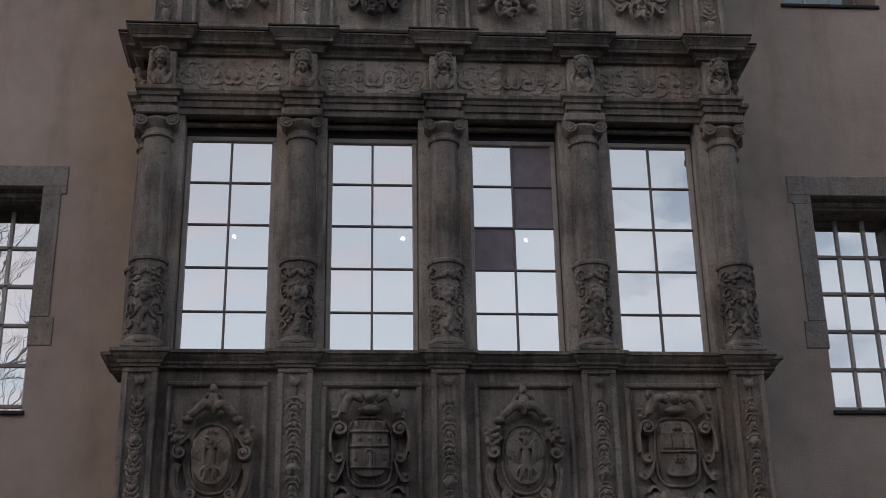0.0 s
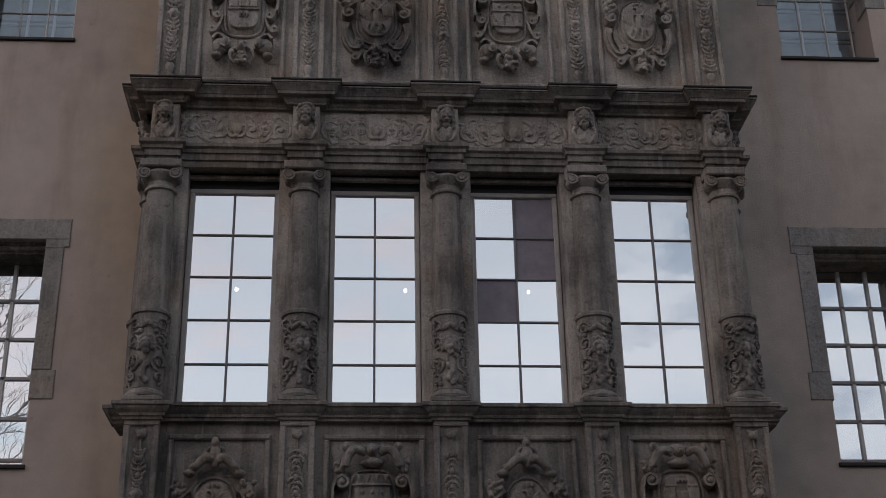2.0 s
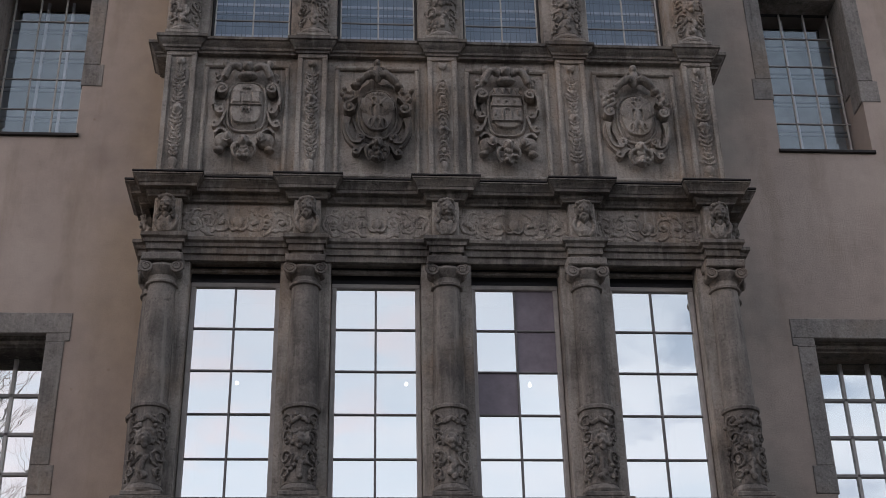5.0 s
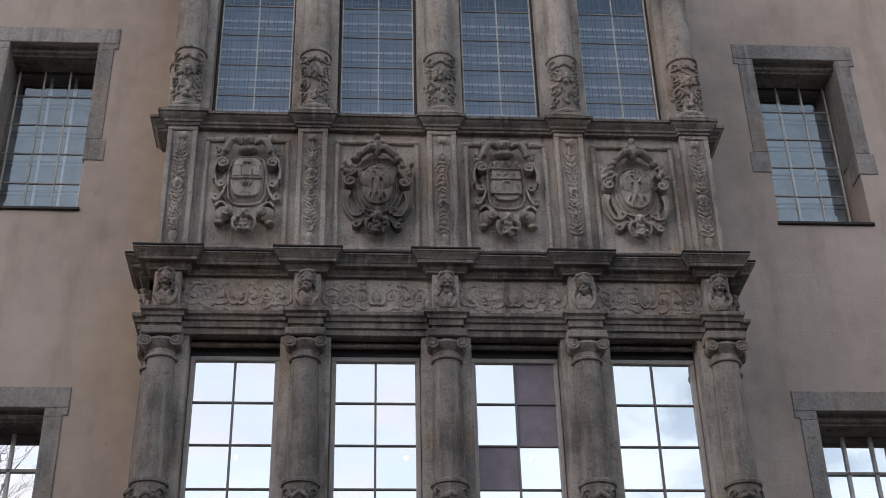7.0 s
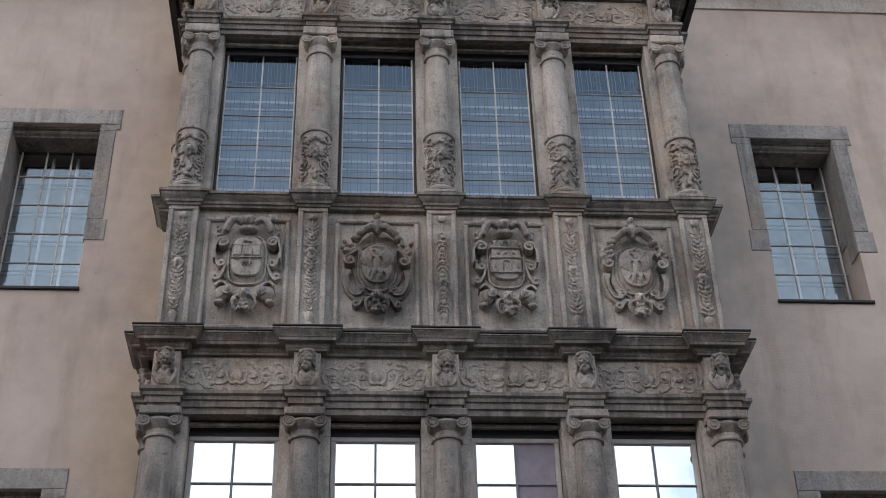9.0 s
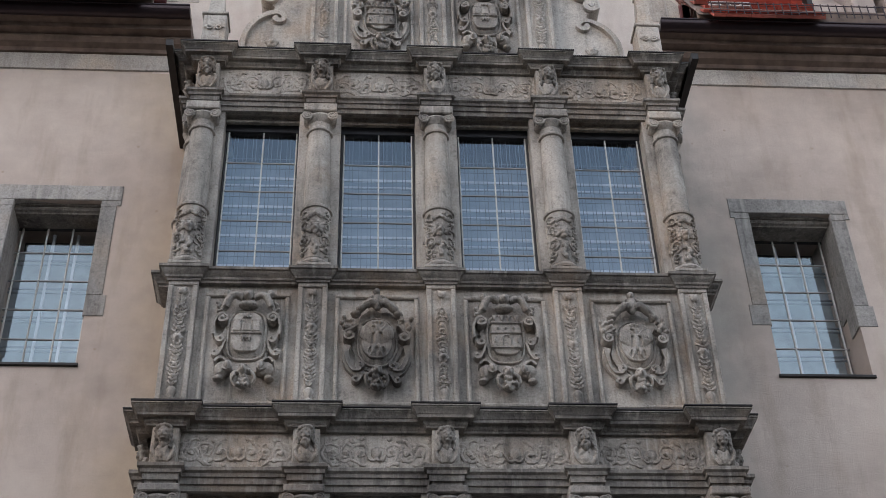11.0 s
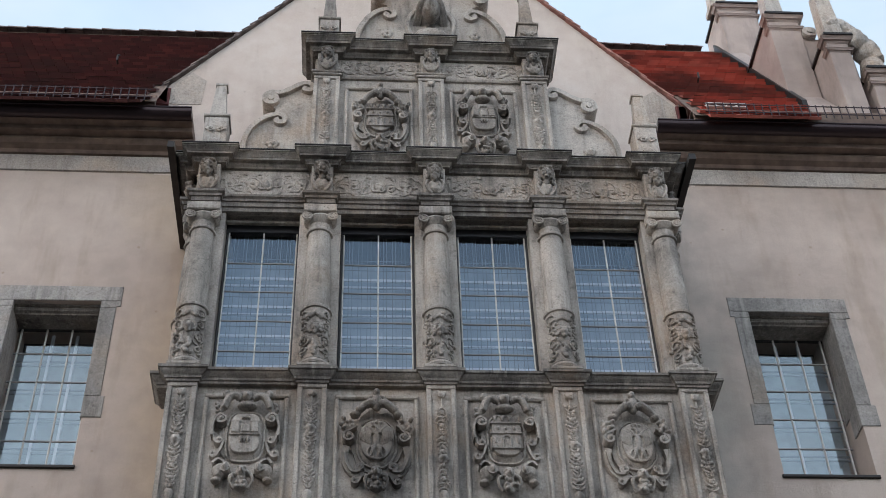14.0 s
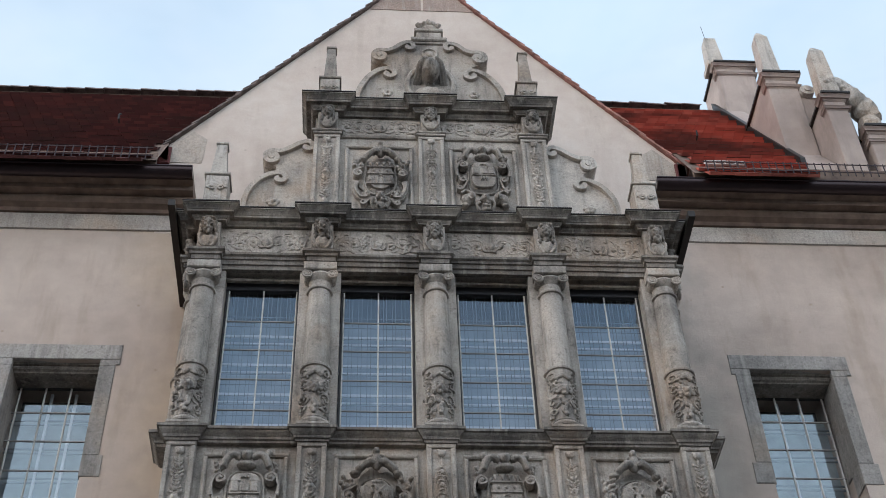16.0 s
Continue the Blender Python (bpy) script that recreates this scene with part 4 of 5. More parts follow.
        if broad:
            rolls = [((0.80, 0.44 + j, 0.20), 0, 1.5, 1, 0.105, [(1.04, 0.08), (1.06, 0.30)]),
                     ((0.82, 0.02, 0.13), 0, 1.3, -1, 0.085, [(1.05, 0.26), (1.0, 0.12)]),
                     ((0.96, -0.25 + j, 0.12), 200, 1.3, 1, 0.075, [(0.66, 0.0), (0.74, -0.16)])]
        else:
            rolls = [((0.84, 0.08 + j, 0.19), 90, 1.5, -1, 0.115, [(0.62, 0.30), (0.72, 0.26)]),
                     ((0.50, -0.52, 0.15), 270, 1.4, 1, 0.085, [(0.98, -0.14), (0.92, -0.40), (0.74, -0.60)]),
                     ((0.64, -0.78 + j, 0.12), 180, 1.2, 1, 0.075, [(0.30, -0.66), (0.44, -0.70)])]
        for (cx, cz, r), st, turns, wy, depth, tail in rolls:
            part("scroll", volute(s * cx, cz, r, ang(st), turns, way(wy), depth, [(s * u, v) for u, v in tail]), mat, c, smooth=True, angle=50)
        g = Geo()
        if broad:
            # heavy rolled ends below, plain crouching forms above
            g.blob(s * 0.70 * a, -0.06, -0.62 * b, 0.25 * a, 0.06, 0.15 * b, 12, 8).blob(s * 0.80 * a, -0.05, -0.80 * b, 0.17 * a, 0.05, 0.05 * b, 10, 6)
            g.blob(s * 0.52 * a, -0.10, -0.60 * b, 0.10 * a, 0.06, 0.10 * b, 10, 6)
            carved("roll", g.rough(0.010, 0.06), mat, c)
            part("scroll", volute(s * 0.56, -0.60, 0.17, ang(90), 1.5, way(1), 0.125, [(s * 0.92, -0.52), (s * 0.80, -0.44), (s * 0.66, -0.45)]), mat, c, smooth=True, angle=50)
            g = Geo()
            for i in range(9):
                g.blob(s * a * 0.92 + rnd.uniform(-0.03, 0.03), -0.07 - rnd.uniform(0, 0.03), b * 0.66 + rnd.uniform(-0.06, 0.06), 0.020, 0.022, 0.020, 7, 5)
            carved("fruit_knot", g.blob(s * a * 0.90, -0.05, b * 0.66, 0.035, 0.03, 0.06, 8, 6).rough(0.006, 0.03), mat, c, voxel=0.007)
            g = Geo().tube(bezier((s * 0.18 * a, -0.10, 0.84 * b), (s * 0.45 * a, -0.13, 0.96 * b), (s * 0.62 * a, -0.12, 0.90 * b), (s * 0.74 * a, -0.09, 0.66 * b), 8), 0.034, 0.045, 8)
            g.blob(s * 0.70 * a, -0.10, 0.95 * b, 0.042, 0.045, 0.045, 8, 6).tube([(s * 0.74 * a, -0.09, 0.70 * b), (s * 0.86 * a, -0.07, 0.58 * b)], 0.036, 0.026, 7)
            carved("crest_side", g.rough(0.010, 0.05), mat, c)
        else:
            g = strap([(s * 0.90, -0.06), (s * 0.97, -0.26), (s * 0.86, -0.50), (s * 0.60, -0.66), (s * 0.34, -0.66)], 0.075, 0.055)
            part("strap", g, mat, c)
            g = Geo().blob(s * a * 0.90, -0.07, b * 0.32, 0.07, 0.045, 0.075, 8, 6)
            for i in range(13):
                g.blob(s * a * 0.90 + rnd.uniform(-0.065, 0.065), -0.085 - rnd.uniform(0, 0.04), b * 0.32 + rnd.uniform(-0.07, 0.08), 0.026, 0.028, 0.026, 7, 5)
            carved("fruit_knot", g.rough(0.006, 0.03), mat, c, voxel=0.007)
            g = Geo().tube(bezier((s * 0.06 * a, -0.11, 0.74 * b), (s * 0.25 * a, -0.14, 0.84 * b), (s * 0.40 * a, -0.12, 0.66 * b), (s * 0.62 * a, -0.09, 0.62 * b), 8), 0.048, 0.040, 8)
            g.tube(bezier((s * 0.10 * a, -0.10, 0.92 * b), (s * 0.30 * a, -0.11, 0.90 * b), (s * 0.32 * a, -0.10, 0.78 * b), (s * 0.26 * a, -0.09, 0.70 * b), 6), 0.024, 0.020, 7)
            g.blob(s * 0.66 * a, -0.08, 0.56 * b, 0.06, 0.05, 0.04, 8, 6)
            carved("crest_side", g.rough(0.010, 0.05), mat, c)
    # crest and drop
    g = Geo()
    if broad:
        g.blob(0, -0.08, 0.72 * b, 0.32 * a, 0.06, 0.07 * b, 12, 8).blob(0, -0.12, 0.88 * b, 0.055, 0.055, 0.055).blob(0, -0.155, 0.87 * b, 0.02, 0.03, 0.022, 7, 5)
        for i in range(-3, 4):
            g.blob(i * 0.036, -0.10, (0.97 - 0.012 * i * i) * b, 0.024, 0.035, 0.026, 7, 5)
    else:
        g.blob(0, -0.10, 0.80 * b, 0.06, 0.06, 0.11).blob(0, -0.12, 1.0 * b, 0.04, 0.045, 0.05)
    carved("crest", g.rough(0.012, 0.05), mat, c, voxel=0.008)
    g = Geo().blob(0, -0.11, -0.68 * b, 0.062, 0.06, 0.068).blob(0, -0.16, -0.70 * b, 0.018, 0.03, 0.026, 7, 5).blob(0, -0.07, -0.90 * b, 0.075, 0.05, 0.08)
    for i in range(14):
        t = rnd.uniform(-1, 1)
        g.blob(t * 0.10 * (1 - 0.3 * (i % 3)), -0.10 - rnd.uniform(0, 0.03), -b * (0.72 + 0.09 * (i % 4)), 0.022, 0.025, 0.024, 7, 5)
    for s in (-1, 1):
        g.blob(s * 0.028, -0.155, -0.645 * b, 0.020, 0.018, 0.012, 6, 4)
        g.tube(bezier((s * 0.05, -0.09, -0.72 * b), (s * 0.11, -0.12, -0.70 * b), (s * 0.15, -0.09, -0.86 * b), (s * 0.07, -0.07, -0.98 * b), 7), 0.026, 0.018, 6)
    carved("drop", g.rough(0.010, 0.04), mat, c, voxel=0.007)
    return c


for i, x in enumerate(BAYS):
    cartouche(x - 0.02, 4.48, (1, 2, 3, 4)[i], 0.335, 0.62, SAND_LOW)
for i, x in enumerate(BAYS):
    cartouche(x + (0.02, 0.0, -0.02, -0.02)[i], 9.71, (0, 1, 2, 3)[i], (0.33, 0.345, 0.325, 0.345)[i], 0.60, SOOT_AND_SHADE if i == 1 else SAND)
cartouche(BAYS[1] + 0.02, 14.76, 5, 0.345, 0.60, SAND)
cartouche(BAYS[2] - 0.02, 14.76, 6, 0.33, 0.60, SAND)


def candelabrum(x, y, z0, z1, k, half=0.068, mat=SAND):
    """Carved stem with vases, leaves and rosettes on a pilaster's field."""
    rnd = random.Random(40 + k)
    o = thing("candelabrum_relief", "carved candelabrum of leaves and vases on the pilaster", "relief", "pilaster reliefs")
    h = z1 - z0
    part("stem", Geo().tube([(x, y - 0.008, z0), (x, y - 0.012, z1)], 0.012, 0.010).rough(0.005, 0.04), mat, o, smooth=True)
    # vase foot
    zv = z0 + 0.02
    part("vase", Geo().lathe(x, y, [(0.05, zv), (0.055, zv + 0.02), (0.025, zv + 0.05), (0.045, zv + 0.10), (0.05, zv + 0.14), (0.035, zv + 0.17)], 12).rough(0.005, 0.04), mat, o, smooth=True)
    step = rnd.uniform(0.044, 0.056)
    n = int((h - 0.36) / step)
    mid = rnd.randint(n // 3, 2 * n // 3)
    up = rnd.random() < 0.65
    for i in range(n):
        z = z0 + 0.22 + i * step
        g = Geo()
        if i in (mid, mid + 1):
            if i == mid:
                g.blob(x, y - 0.02, z + 0.03, 0.05, 0.035, 0.05).blob(x, y - 0.05, z + 0.03, 0.028, 0.025, 0.028)
                for q in range(6):
                    t = math.pi * q / 3
                    g.blob(x + 0.046 * math.cos(t), y - 0.02, z + 0.03 + 0.046 * math.sin(t), 0.024, 0.02, 0.024, 6, 4)
                carved("rosette", g.rough(0.008, 0.03), mat, o)
            continue
        d = 1 if up else -1
        w = half * (0.75 + 0.25 * math.sin(i * 1.3 + k))
        for s in (-1, 1):
            lf = Geo().tube(bezier((x, y - 0.008, z), (x + s * w * 0.5, y - 0.035, z - d * 0.01), (x + s * w, y - 0.035, z + d * 0.015), (x + s * w, y - 0.012, z + d * 0.052), 5), 0.0165, 0.008, 5)
            lf.blob(x + s * w * 0.92, y - 0.018, z + d * 0.03, 0.015, 0.016, 0.02, 6, 4).blob(x + s * w * 0.4, y - 0.016, z + d * 0.028, 0.014, 0.014, 0.012, 6, 4)
            part("leaf", lf.rough(0.008, 0.03), mat, o, smooth=True)
        if i % 3 == 2:
            part("bud", Geo().blob(x, y - 0.02, z, 0.03, 0.03, 0.03, 7, 5), mat, o, smooth=True)
    carved("finial", Geo().blob(x, y - 0.015, z1 - 0.05, 0.05, 0.035, 0.045).blob(x - 0.03, y - 0.02, z1 - 0.02, 0.025, 0.02, 0.025, 6, 4).blob(x + 0.03, y - 0.02, z1 - 0.02, 0.025, 0.02, 0.025, 6, 4).rough(0.01, 0.03), mat, o)


for i, x in enumerate(PIERS):
    candelabrum(x, YF - 0.076, 3.6, 5.24, i, mat=SAND_LOW)
    candelabrum(x, YF - 0.076, TOP1 + 0.10, 10.38, 10 + i)
for i, x in enumerate(PIERS[1:4]):
    candelabrum(x, YF - 0.076, TOP2 + 0.12, 15.55, 20 + i, mat=SAND_TOP)


def drum_carving(x, z0, z1, k, mat=SAND):
    """Lion mask, scrolls and fruit wrapped round a column's lower drum."""
    rnd = random.Random(70 + k)
    y, r = YF - 0.02, 0.162
    o = thing("drum_relief", "high relief of a beast mask, fruit and scrolls", "relief", "column drum reliefs")
    h = z1 - z0
    zm = z0 + 0.56 * h
    g = Geo().blob(x, y - r - 0.005, zm, 0.062, 0.05, 0.07).blob(x, y - r - 0.05, zm - 0.025, 0.032, 0.035, 0.03).blob(x, y - r - 0.035, zm - 0.075, 0.03, 0.03, 0.03)
    for s in (-1, 1):
        g.blob(x + s * 0.028, y - r - 0.045, zm + 0.025, 0.018, 0.015, 0.014, 6, 4)
        g.blob(x + s * 0.068, y - r + 0.012, zm + 0.055, 0.026, 0.025, 0.03, 7, 5)
    for i in range(9):
        t = math.pi * (i - 1) / 7 * 1.15
        g.blob(x + 0.082 * math.cos(t), y - r + 0.008, zm + 0.01 + 0.088 * math.sin(t), 0.026, 0.025, 0.028, 6, 4)
    carved("mask", g.rough(0.012, 0.035), mat, o)

    def on(t, z, out=0.0):
        a = radians(-90 + t)
        return (x + (r + out) * math.cos(a), y + (r + out) * math.sin(a), z)

    for s in (-1, 1):
        for zc, q, way in ((0.84, 0.085, 1), (0.62, 0.07, -1), (0.34, 0.085, -1), (0.13, 0.06, 1)):
            pts = []
            for i in range(15):
                kk = i / 14
                a = radians(-90 + way * 520 * kk)
                qq = q * (1 - 0.8 * kk)
                pts.append(on(s * (46 + math.degrees(qq * math.cos(a) / r)), z0 + h * zc + qq * math.sin(a), 0.008 + 0.012 * kk))
            part("scroll", Geo().tube(pts, 0.015, 0.010, 5).rough(0.007, 0.03), mat, o, smooth=True)
        for i in range(13):
            p = on(s * rnd.uniform(12, 84), z0 + h * rnd.uniform(0.05, 0.92), 0.006)
            part("fruit", Geo().blob(*p, 0.023, 0.023, 0.025, 7, 5).rough(0.009, 0.03), mat, o, smooth=True)
    g = Geo()
    for i in range(5):
        p = on(rnd.uniform(-8, 8), z0 + h * (0.08 + 0.055 * i), 0.012)
        g.blob(*p, 0.036 - 0.002 * i, 0.025, 0.034, 7, 5)
    carved("garland", g.rough(0.01, 0.03), mat, o)
    g = Geo()
    for i in range(5):
        p = on((i - 2) * 11, z1 - 0.10 - 0.02 * abs(i - 2), 0.008)
        g.blob(*p, 0.03, 0.024, 0.028, 7, 5)
    carved("leaf_spray", g.rough(0.01, 0.03), mat, o)


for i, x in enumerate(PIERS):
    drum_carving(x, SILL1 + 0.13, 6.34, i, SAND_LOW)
    drum_carving(x, SILL2 + 0.13, 11.48, 10 + i)


def carved_head(x, y, z, k, r=0.075):
    """A worn stone head and shoulders as one plain mesh."""
    rnd = random.Random(200 + k)
    g = Geo().blob(0, 0, 0, r * 0.86, r * 0.95, r * 1.22, 14, 10)
    g.blob(0, -r * 0.95, -r * 0.12, r * 0.17, r * 0.26, r * 0.36, 8, 6)
    g.blob(0, -r * 0.80, -r * 0.74, r * 0.36, r * 0.26, r * 0.20, 8, 5)
    for s in (-1, 1):
        g.blob(s * r * 0.36, -r * 0.82, r * 0.22, r * 0.30, r * 0.13, r * 0.10, 8, 5)
        g.blob(s * r * 0.42, -r * 0.74, -r * 0.32, r * 0.26, r * 0.22, r * 0.26, 8, 5)
        for i in range(6 if k % 2 else 8):
            g.blob(s * r * (0.86 + 0.10 * (i % 2)), -r * 0.1, r * (0.75 - i * 0.36), r * 0.28, r * 0.42, r * 0.30, 7, 5)
    for i in range(5):
        g.blob((i - 2) * r * 0.36, -r * 0.38, r * (1.08 - 0.09 * abs(i - 2)), r * 0.32, r * 0.42, r * 0.28, 7, 5)
    if k % 2:
        for i in range(3):
            g.blob((i - 1) * r * 0.36, -r * 0.62, -r * (1.15 + 0.25 * (i == 1)), r * 0.30, r * 0.32, r * 0.42, 7, 5)
    g.blob(0, r * 0.2, -r * 1.5, r * 0.6, r * 0.7, r * 0.7, 10, 6)
    g.rough(0.012, 0.04)
    tilt = Matrix.Rotation(radians(12), 3, "X") @ Matrix.Rotation(radians(rnd.uniform(-10, 10)), 3, "Z")
    g.v = [tuple(tilt @ Vector(p) + Vector((x, y, z))) for p in g.v]
    return g


CONSOLES = []
k = 0
for z0, z1, xs in ((8.187, 8.622, PIERS), (13.332, 13.842, PIERS), (15.702, 16.062, PIERS[1:4])):
    for x in xs:
        c = thing("console", "sandstone console block carved with a worn head", "console", "carved consoles")
        h = z1 - z0
        part("block", Geo().box(x - 0.135, x + 0.135, YF - 0.115, YF + 0.02, z0, z1, 0.012), SAND, c)
        carved("head", carved_head(x, YF - 0.20, z0 + 0.70 * h, k, 0.088 if h > 0.45 else 0.078), SOOT_AND_SHADE, c, voxel=0.007)
        g = Geo().blob(x, YF - 0.14, z0 + 0.30 * h, 0.095, 0.06, 0.12)
        for s in (-1, 1):
            g.tube(bezier((x + s * 0.05, YF - 0.16, z0 + 0.52 * h), (x + s * 0.14, YF - 0.19, z0 + 0.45 * h), (x + s * 0.12, YF - 0.17, z0 + 0.2 * h), (x + s * 0.04, YF - 0.15, z0 + 0.06 * h), 7), 0.026, 0.018, 6)
            g.blob(x + s * 0.04, YF - 0.18, z0 + 0.34 * h, 0.03, 0.025, 0.035, 7, 5)
        carved("bust_scroll", g.rough(0.010, 0.04), SAND, c, voxel=0.008)
        CONSOLES.append((c, x, z0))
        k += 1


def frieze(x, z0, z1, k, half=0.52):
    """Arabesque frieze: two running scrolls from a middle leaf mask."""
    rnd = random.Random(300 + k)
    f = thing("frieze_relief", "low carved arabesque frieze, soot in its ground", "relief", "carved friezes")
    zm, h = (z0 + z1) / 2, z1 - z0
    y = YF + 0.002
    part("ground_slab", Geo().box(x - half, x + half, YF - 0.006, YF + 0.01, z0, z1, 0.004), SAND, f)
    n = 3
    dx = (half - 0.10) / n
    for s in (-1, 1):
        for i in range(n):
            way = 1 if (i + k) % 2 else -1
            cx = x + s * (0.09 + dx * (i + 0.5))
            g = Geo().tube(spiral(cx, zm + way * 0.03 * h, 0.32 * h, 1.35, -90 * way, s * way, y - 0.004, 0.010), 0.021, 0.013, 6, 0.6)
            for q in range(5):
                t = rnd.uniform(0, 6.28)
                g.blob(cx + 0.30 * h * math.cos(t) * rnd.uniform(0.8, 1.25), y - 0.006, zm + way * 0.03 * h + 0.38 * h * math.sin(t), 0.036, 0.015, 0.026, 7, 5)
            g.blob(cx, y - 0.01, zm + way * 0.03 * h, 0.03, 0.025, 0.03, 7, 5)
            g.tube(bezier((cx - s * 0.5 * dx, y - 0.006, zm - way * 0.34 * h), (cx, y - 0.02, zm - way * 0.44 * h), (cx + s * 0.3 * dx, y - 0.01, zm - way * 0.3 * h), (cx + s * 0.55 * dx, y - 0.006, zm + way * 0.3 * h), 7), 0.02, 0.011, 6, 0.6)
            carved("scroll", g.rough(0.016, 0.045), SAND, f, voxel=0.008)
    g = Geo().blob(x, y - 0.015, zm, 0.06, 0.03, 0.07)
    for s in (-1, 1):
        g.tube(bezier((x, y - 0.01, zm - 0.07), (x + s * 0.06, y - 0.03, zm - 0.14), (x + s * 0.12, y - 0.02, zm - 0.05), (x + s * 0.09, y - 0.01, zm + 0.07), 6), 0.018, 0.010, 5)
    carved("leaf_mask", g.rough(0.010, 0.04), SAND, f)


for i, x in enumerate(BAYS):
    frieze(x, 8.20, 8.60, i)
    frieze(x, 13.35, 13.83, 5 + i)
for i, x in enumerate(BAYS[1:3]):
    frieze(x, 15.71, 16.03, 11 + i)
# string under the attic frieze
for x in BAYS[1:3]:
    tagged(part("trim_string", Geo().mould([(x - 0.52, YF), (x + 0.52, YF)], [(0, 15.63), (0.03, 15.632), (0.045, 15.66), (0.045, 15.685), (0, 15.695)]), SAND), "narrow stone string course", "trim", kind="structure")

# corner piers seen from the side: columns, pilasters and consoles on the flanks
for s in (-1, 1):
    px = PIERS[0] if s < 0 else PIERS[4]
    turn = Matrix.Rotation(radians(90 * s), 4, "Z")
    src = Matrix.Translation((-px, -(YF - 0.02), 0))
    for ob in [o for o in scene.objects if o.parent is None and o.get("category") == "column" and abs(o.children[0].data.vertices[0].co.x - px) < 0.3]:
        copy_thing(ob, Matrix.Translation((px + s * 0.085, YF + 0.24, 0)) @ turn @ src)
    for c, x, z in CONSOLES[:10]:
        if abs(x - px) < 0.01:
            copy_thing(c, Matrix.Translation((px + s * 0.06, YF + 0.22, 0)) @ turn @ src)


# ---- attic: scroll wings, obelisks, pediment ----
def wing(x0, s, z0, k):
    """One scrolled wing of the attic, growing outwards from x0."""
    o = thing("scroll_wing", "pale weathered sandstone scroll wing beside the attic" if s > 0 else "grey sandstone scroll wing beside the attic", "scroll", "scroll wings")
    mat = SAND_LIGHT if s > 0 else SAND_TOP
    X = lambda u: x0 + s * u
    y0, y1 = YF + 0.06, YF + 0.30
    body = [(0, 0), (0.86, 0), (0.885, 0.26), (0.85, 0.50), (0.75, 0.71), (0.60, 0.85), (0.50, 0.90), (0.50, 1.05), (0.58, 1.12), (0.56, 1.24), (0.44, 1.27), (0.30, 1.36), (0.15, 1.47), (0, 1.50)]
    part("body", Geo().plate([(X(u), z0 + v) for u, v in body], y0, y1), mat, o)
    arc = [(0.86, 0.0), (0.875, 0.26), (0.84, 0.50), (0.745, 0.70), (0.61, 0.83), (0.48, 0.885), (0.40, 0.87), (0.36, 0.80), (0.39, 0.74), (0.45, 0.735), (0.475, 0.78), (0.44, 0.80)]
    part("lower_scroll", band(Geo(), [(X(u), z0 + v) for u, v in arc], 0.068, y0 - 0.06, y1 + 0.01).rough(0.006, 0.1), mat, o)
    top = [(0.545, 1.185), (0.575, 1.215), (0.555, 1.25), (0.51, 1.245), (0.49, 1.19), (0.52, 1.13), (0.59, 1.12), (0.645, 1.18), (0.635, 1.27), (0.56, 1.325), (0.45, 1.32), (0.34, 1.38), (0.22, 1.48), (0.12, 1.525), (0.05, 1.50), (0.025, 1.43), (0.07, 1.38), (0.125, 1.40), (0.11, 1.45)]
    part("upper_scroll", band(Geo(), [(X(u), z0 + v) for u, v in top], 0.07, y0 - 0.06, y1 + 0.01).rough(0.006, 0.1), mat, o)
    g = Geo()
    for i in range(6):
        t = math.pi * i / 3
        g.blob(X(0.50) + 0.055 * math.cos(t), y0 - 0.005, z0 + 0.36 + 0.055 * math.sin(t), 0.04, 0.03, 0.04, 7, 5)
    carved("rosette", g.blob(X(0.50), y0 - 0.02, z0 + 0.36, 0.045, 0.035, 0.045).rough(0.008, 0.05), mat, o)


wing(PIERS[1] - 0.165, -1, TOP2 + 0.01, 0)
wing(PIERS[3] + 0.165, 1, TOP2 + 0.01, 1)


def obelisk(x, y, z0, half, hb, top, mat, label):
    o = thing("obelisk", label, "obelisk", "stone obelisks")
    part("pedestal", Geo().box(x - half, x + half, y - half, y + half, z0, z0 + hb, 0.012).rough(0.008, 0.1), mat, o)
    part("pedestal_cap", Geo().box(x - half - 0.02, x + half + 0.02, y - half - 0.02, y + half + 0.02, z0 + hb, z0 + hb + 0.045, 0.012), mat, o)
    a, b = half * 0.72, half * 0.42
    zb, zt = z0 + hb + 0.045, top - 0.09
    vs = [(x + sx * q, y + sy * q, z) for q, z in ((a, zb), (b, zt)) for sx, sy in ((-1, -1), (1, -1), (1, 1), (-1, 1))]
    part("shaft", Geo().add(vs, [(0, 1, 5, 4), (1, 2, 6, 5), (2, 3, 7, 6), (3, 0, 4, 7), (4, 5, 6, 7)]).rough(0.008, 0.12), mat, o)
    part("cap", Geo().box(x - b - 0.018, x + b + 0.018, y - b - 0.018, y + b + 0.018, zt, zt + 0.04, 0.008).blob(x, y, zt + 0.05, b, b, 0.045, 8, 5), mat, o)
    for s in (-1, 1):
        part("scroll", Geo().tube(spiral(x + s * half * 0.42, z0 + hb * 0.62, half * 0.36, 1.5, 90 - 90 * s, s, y - half - 0.006, 0.015), 0.017, 0.012).rough(0.006, 0.04), mat, o, smooth=True)
    part("boss", Geo().blob(x, y - half, z0 + hb * 0.30, half * 0.6, 0.03, 0.07, 10, 6).rough(0.012, 0.05), mat, o, smooth=True)


obelisk(PIERS[0] + 0.01, YF + 0.03, TOP2 + 0.02, 0.148, 0.66, 15.50, SAND_LIGHT, "whitish weathered stone obelisk on the bay's corner")
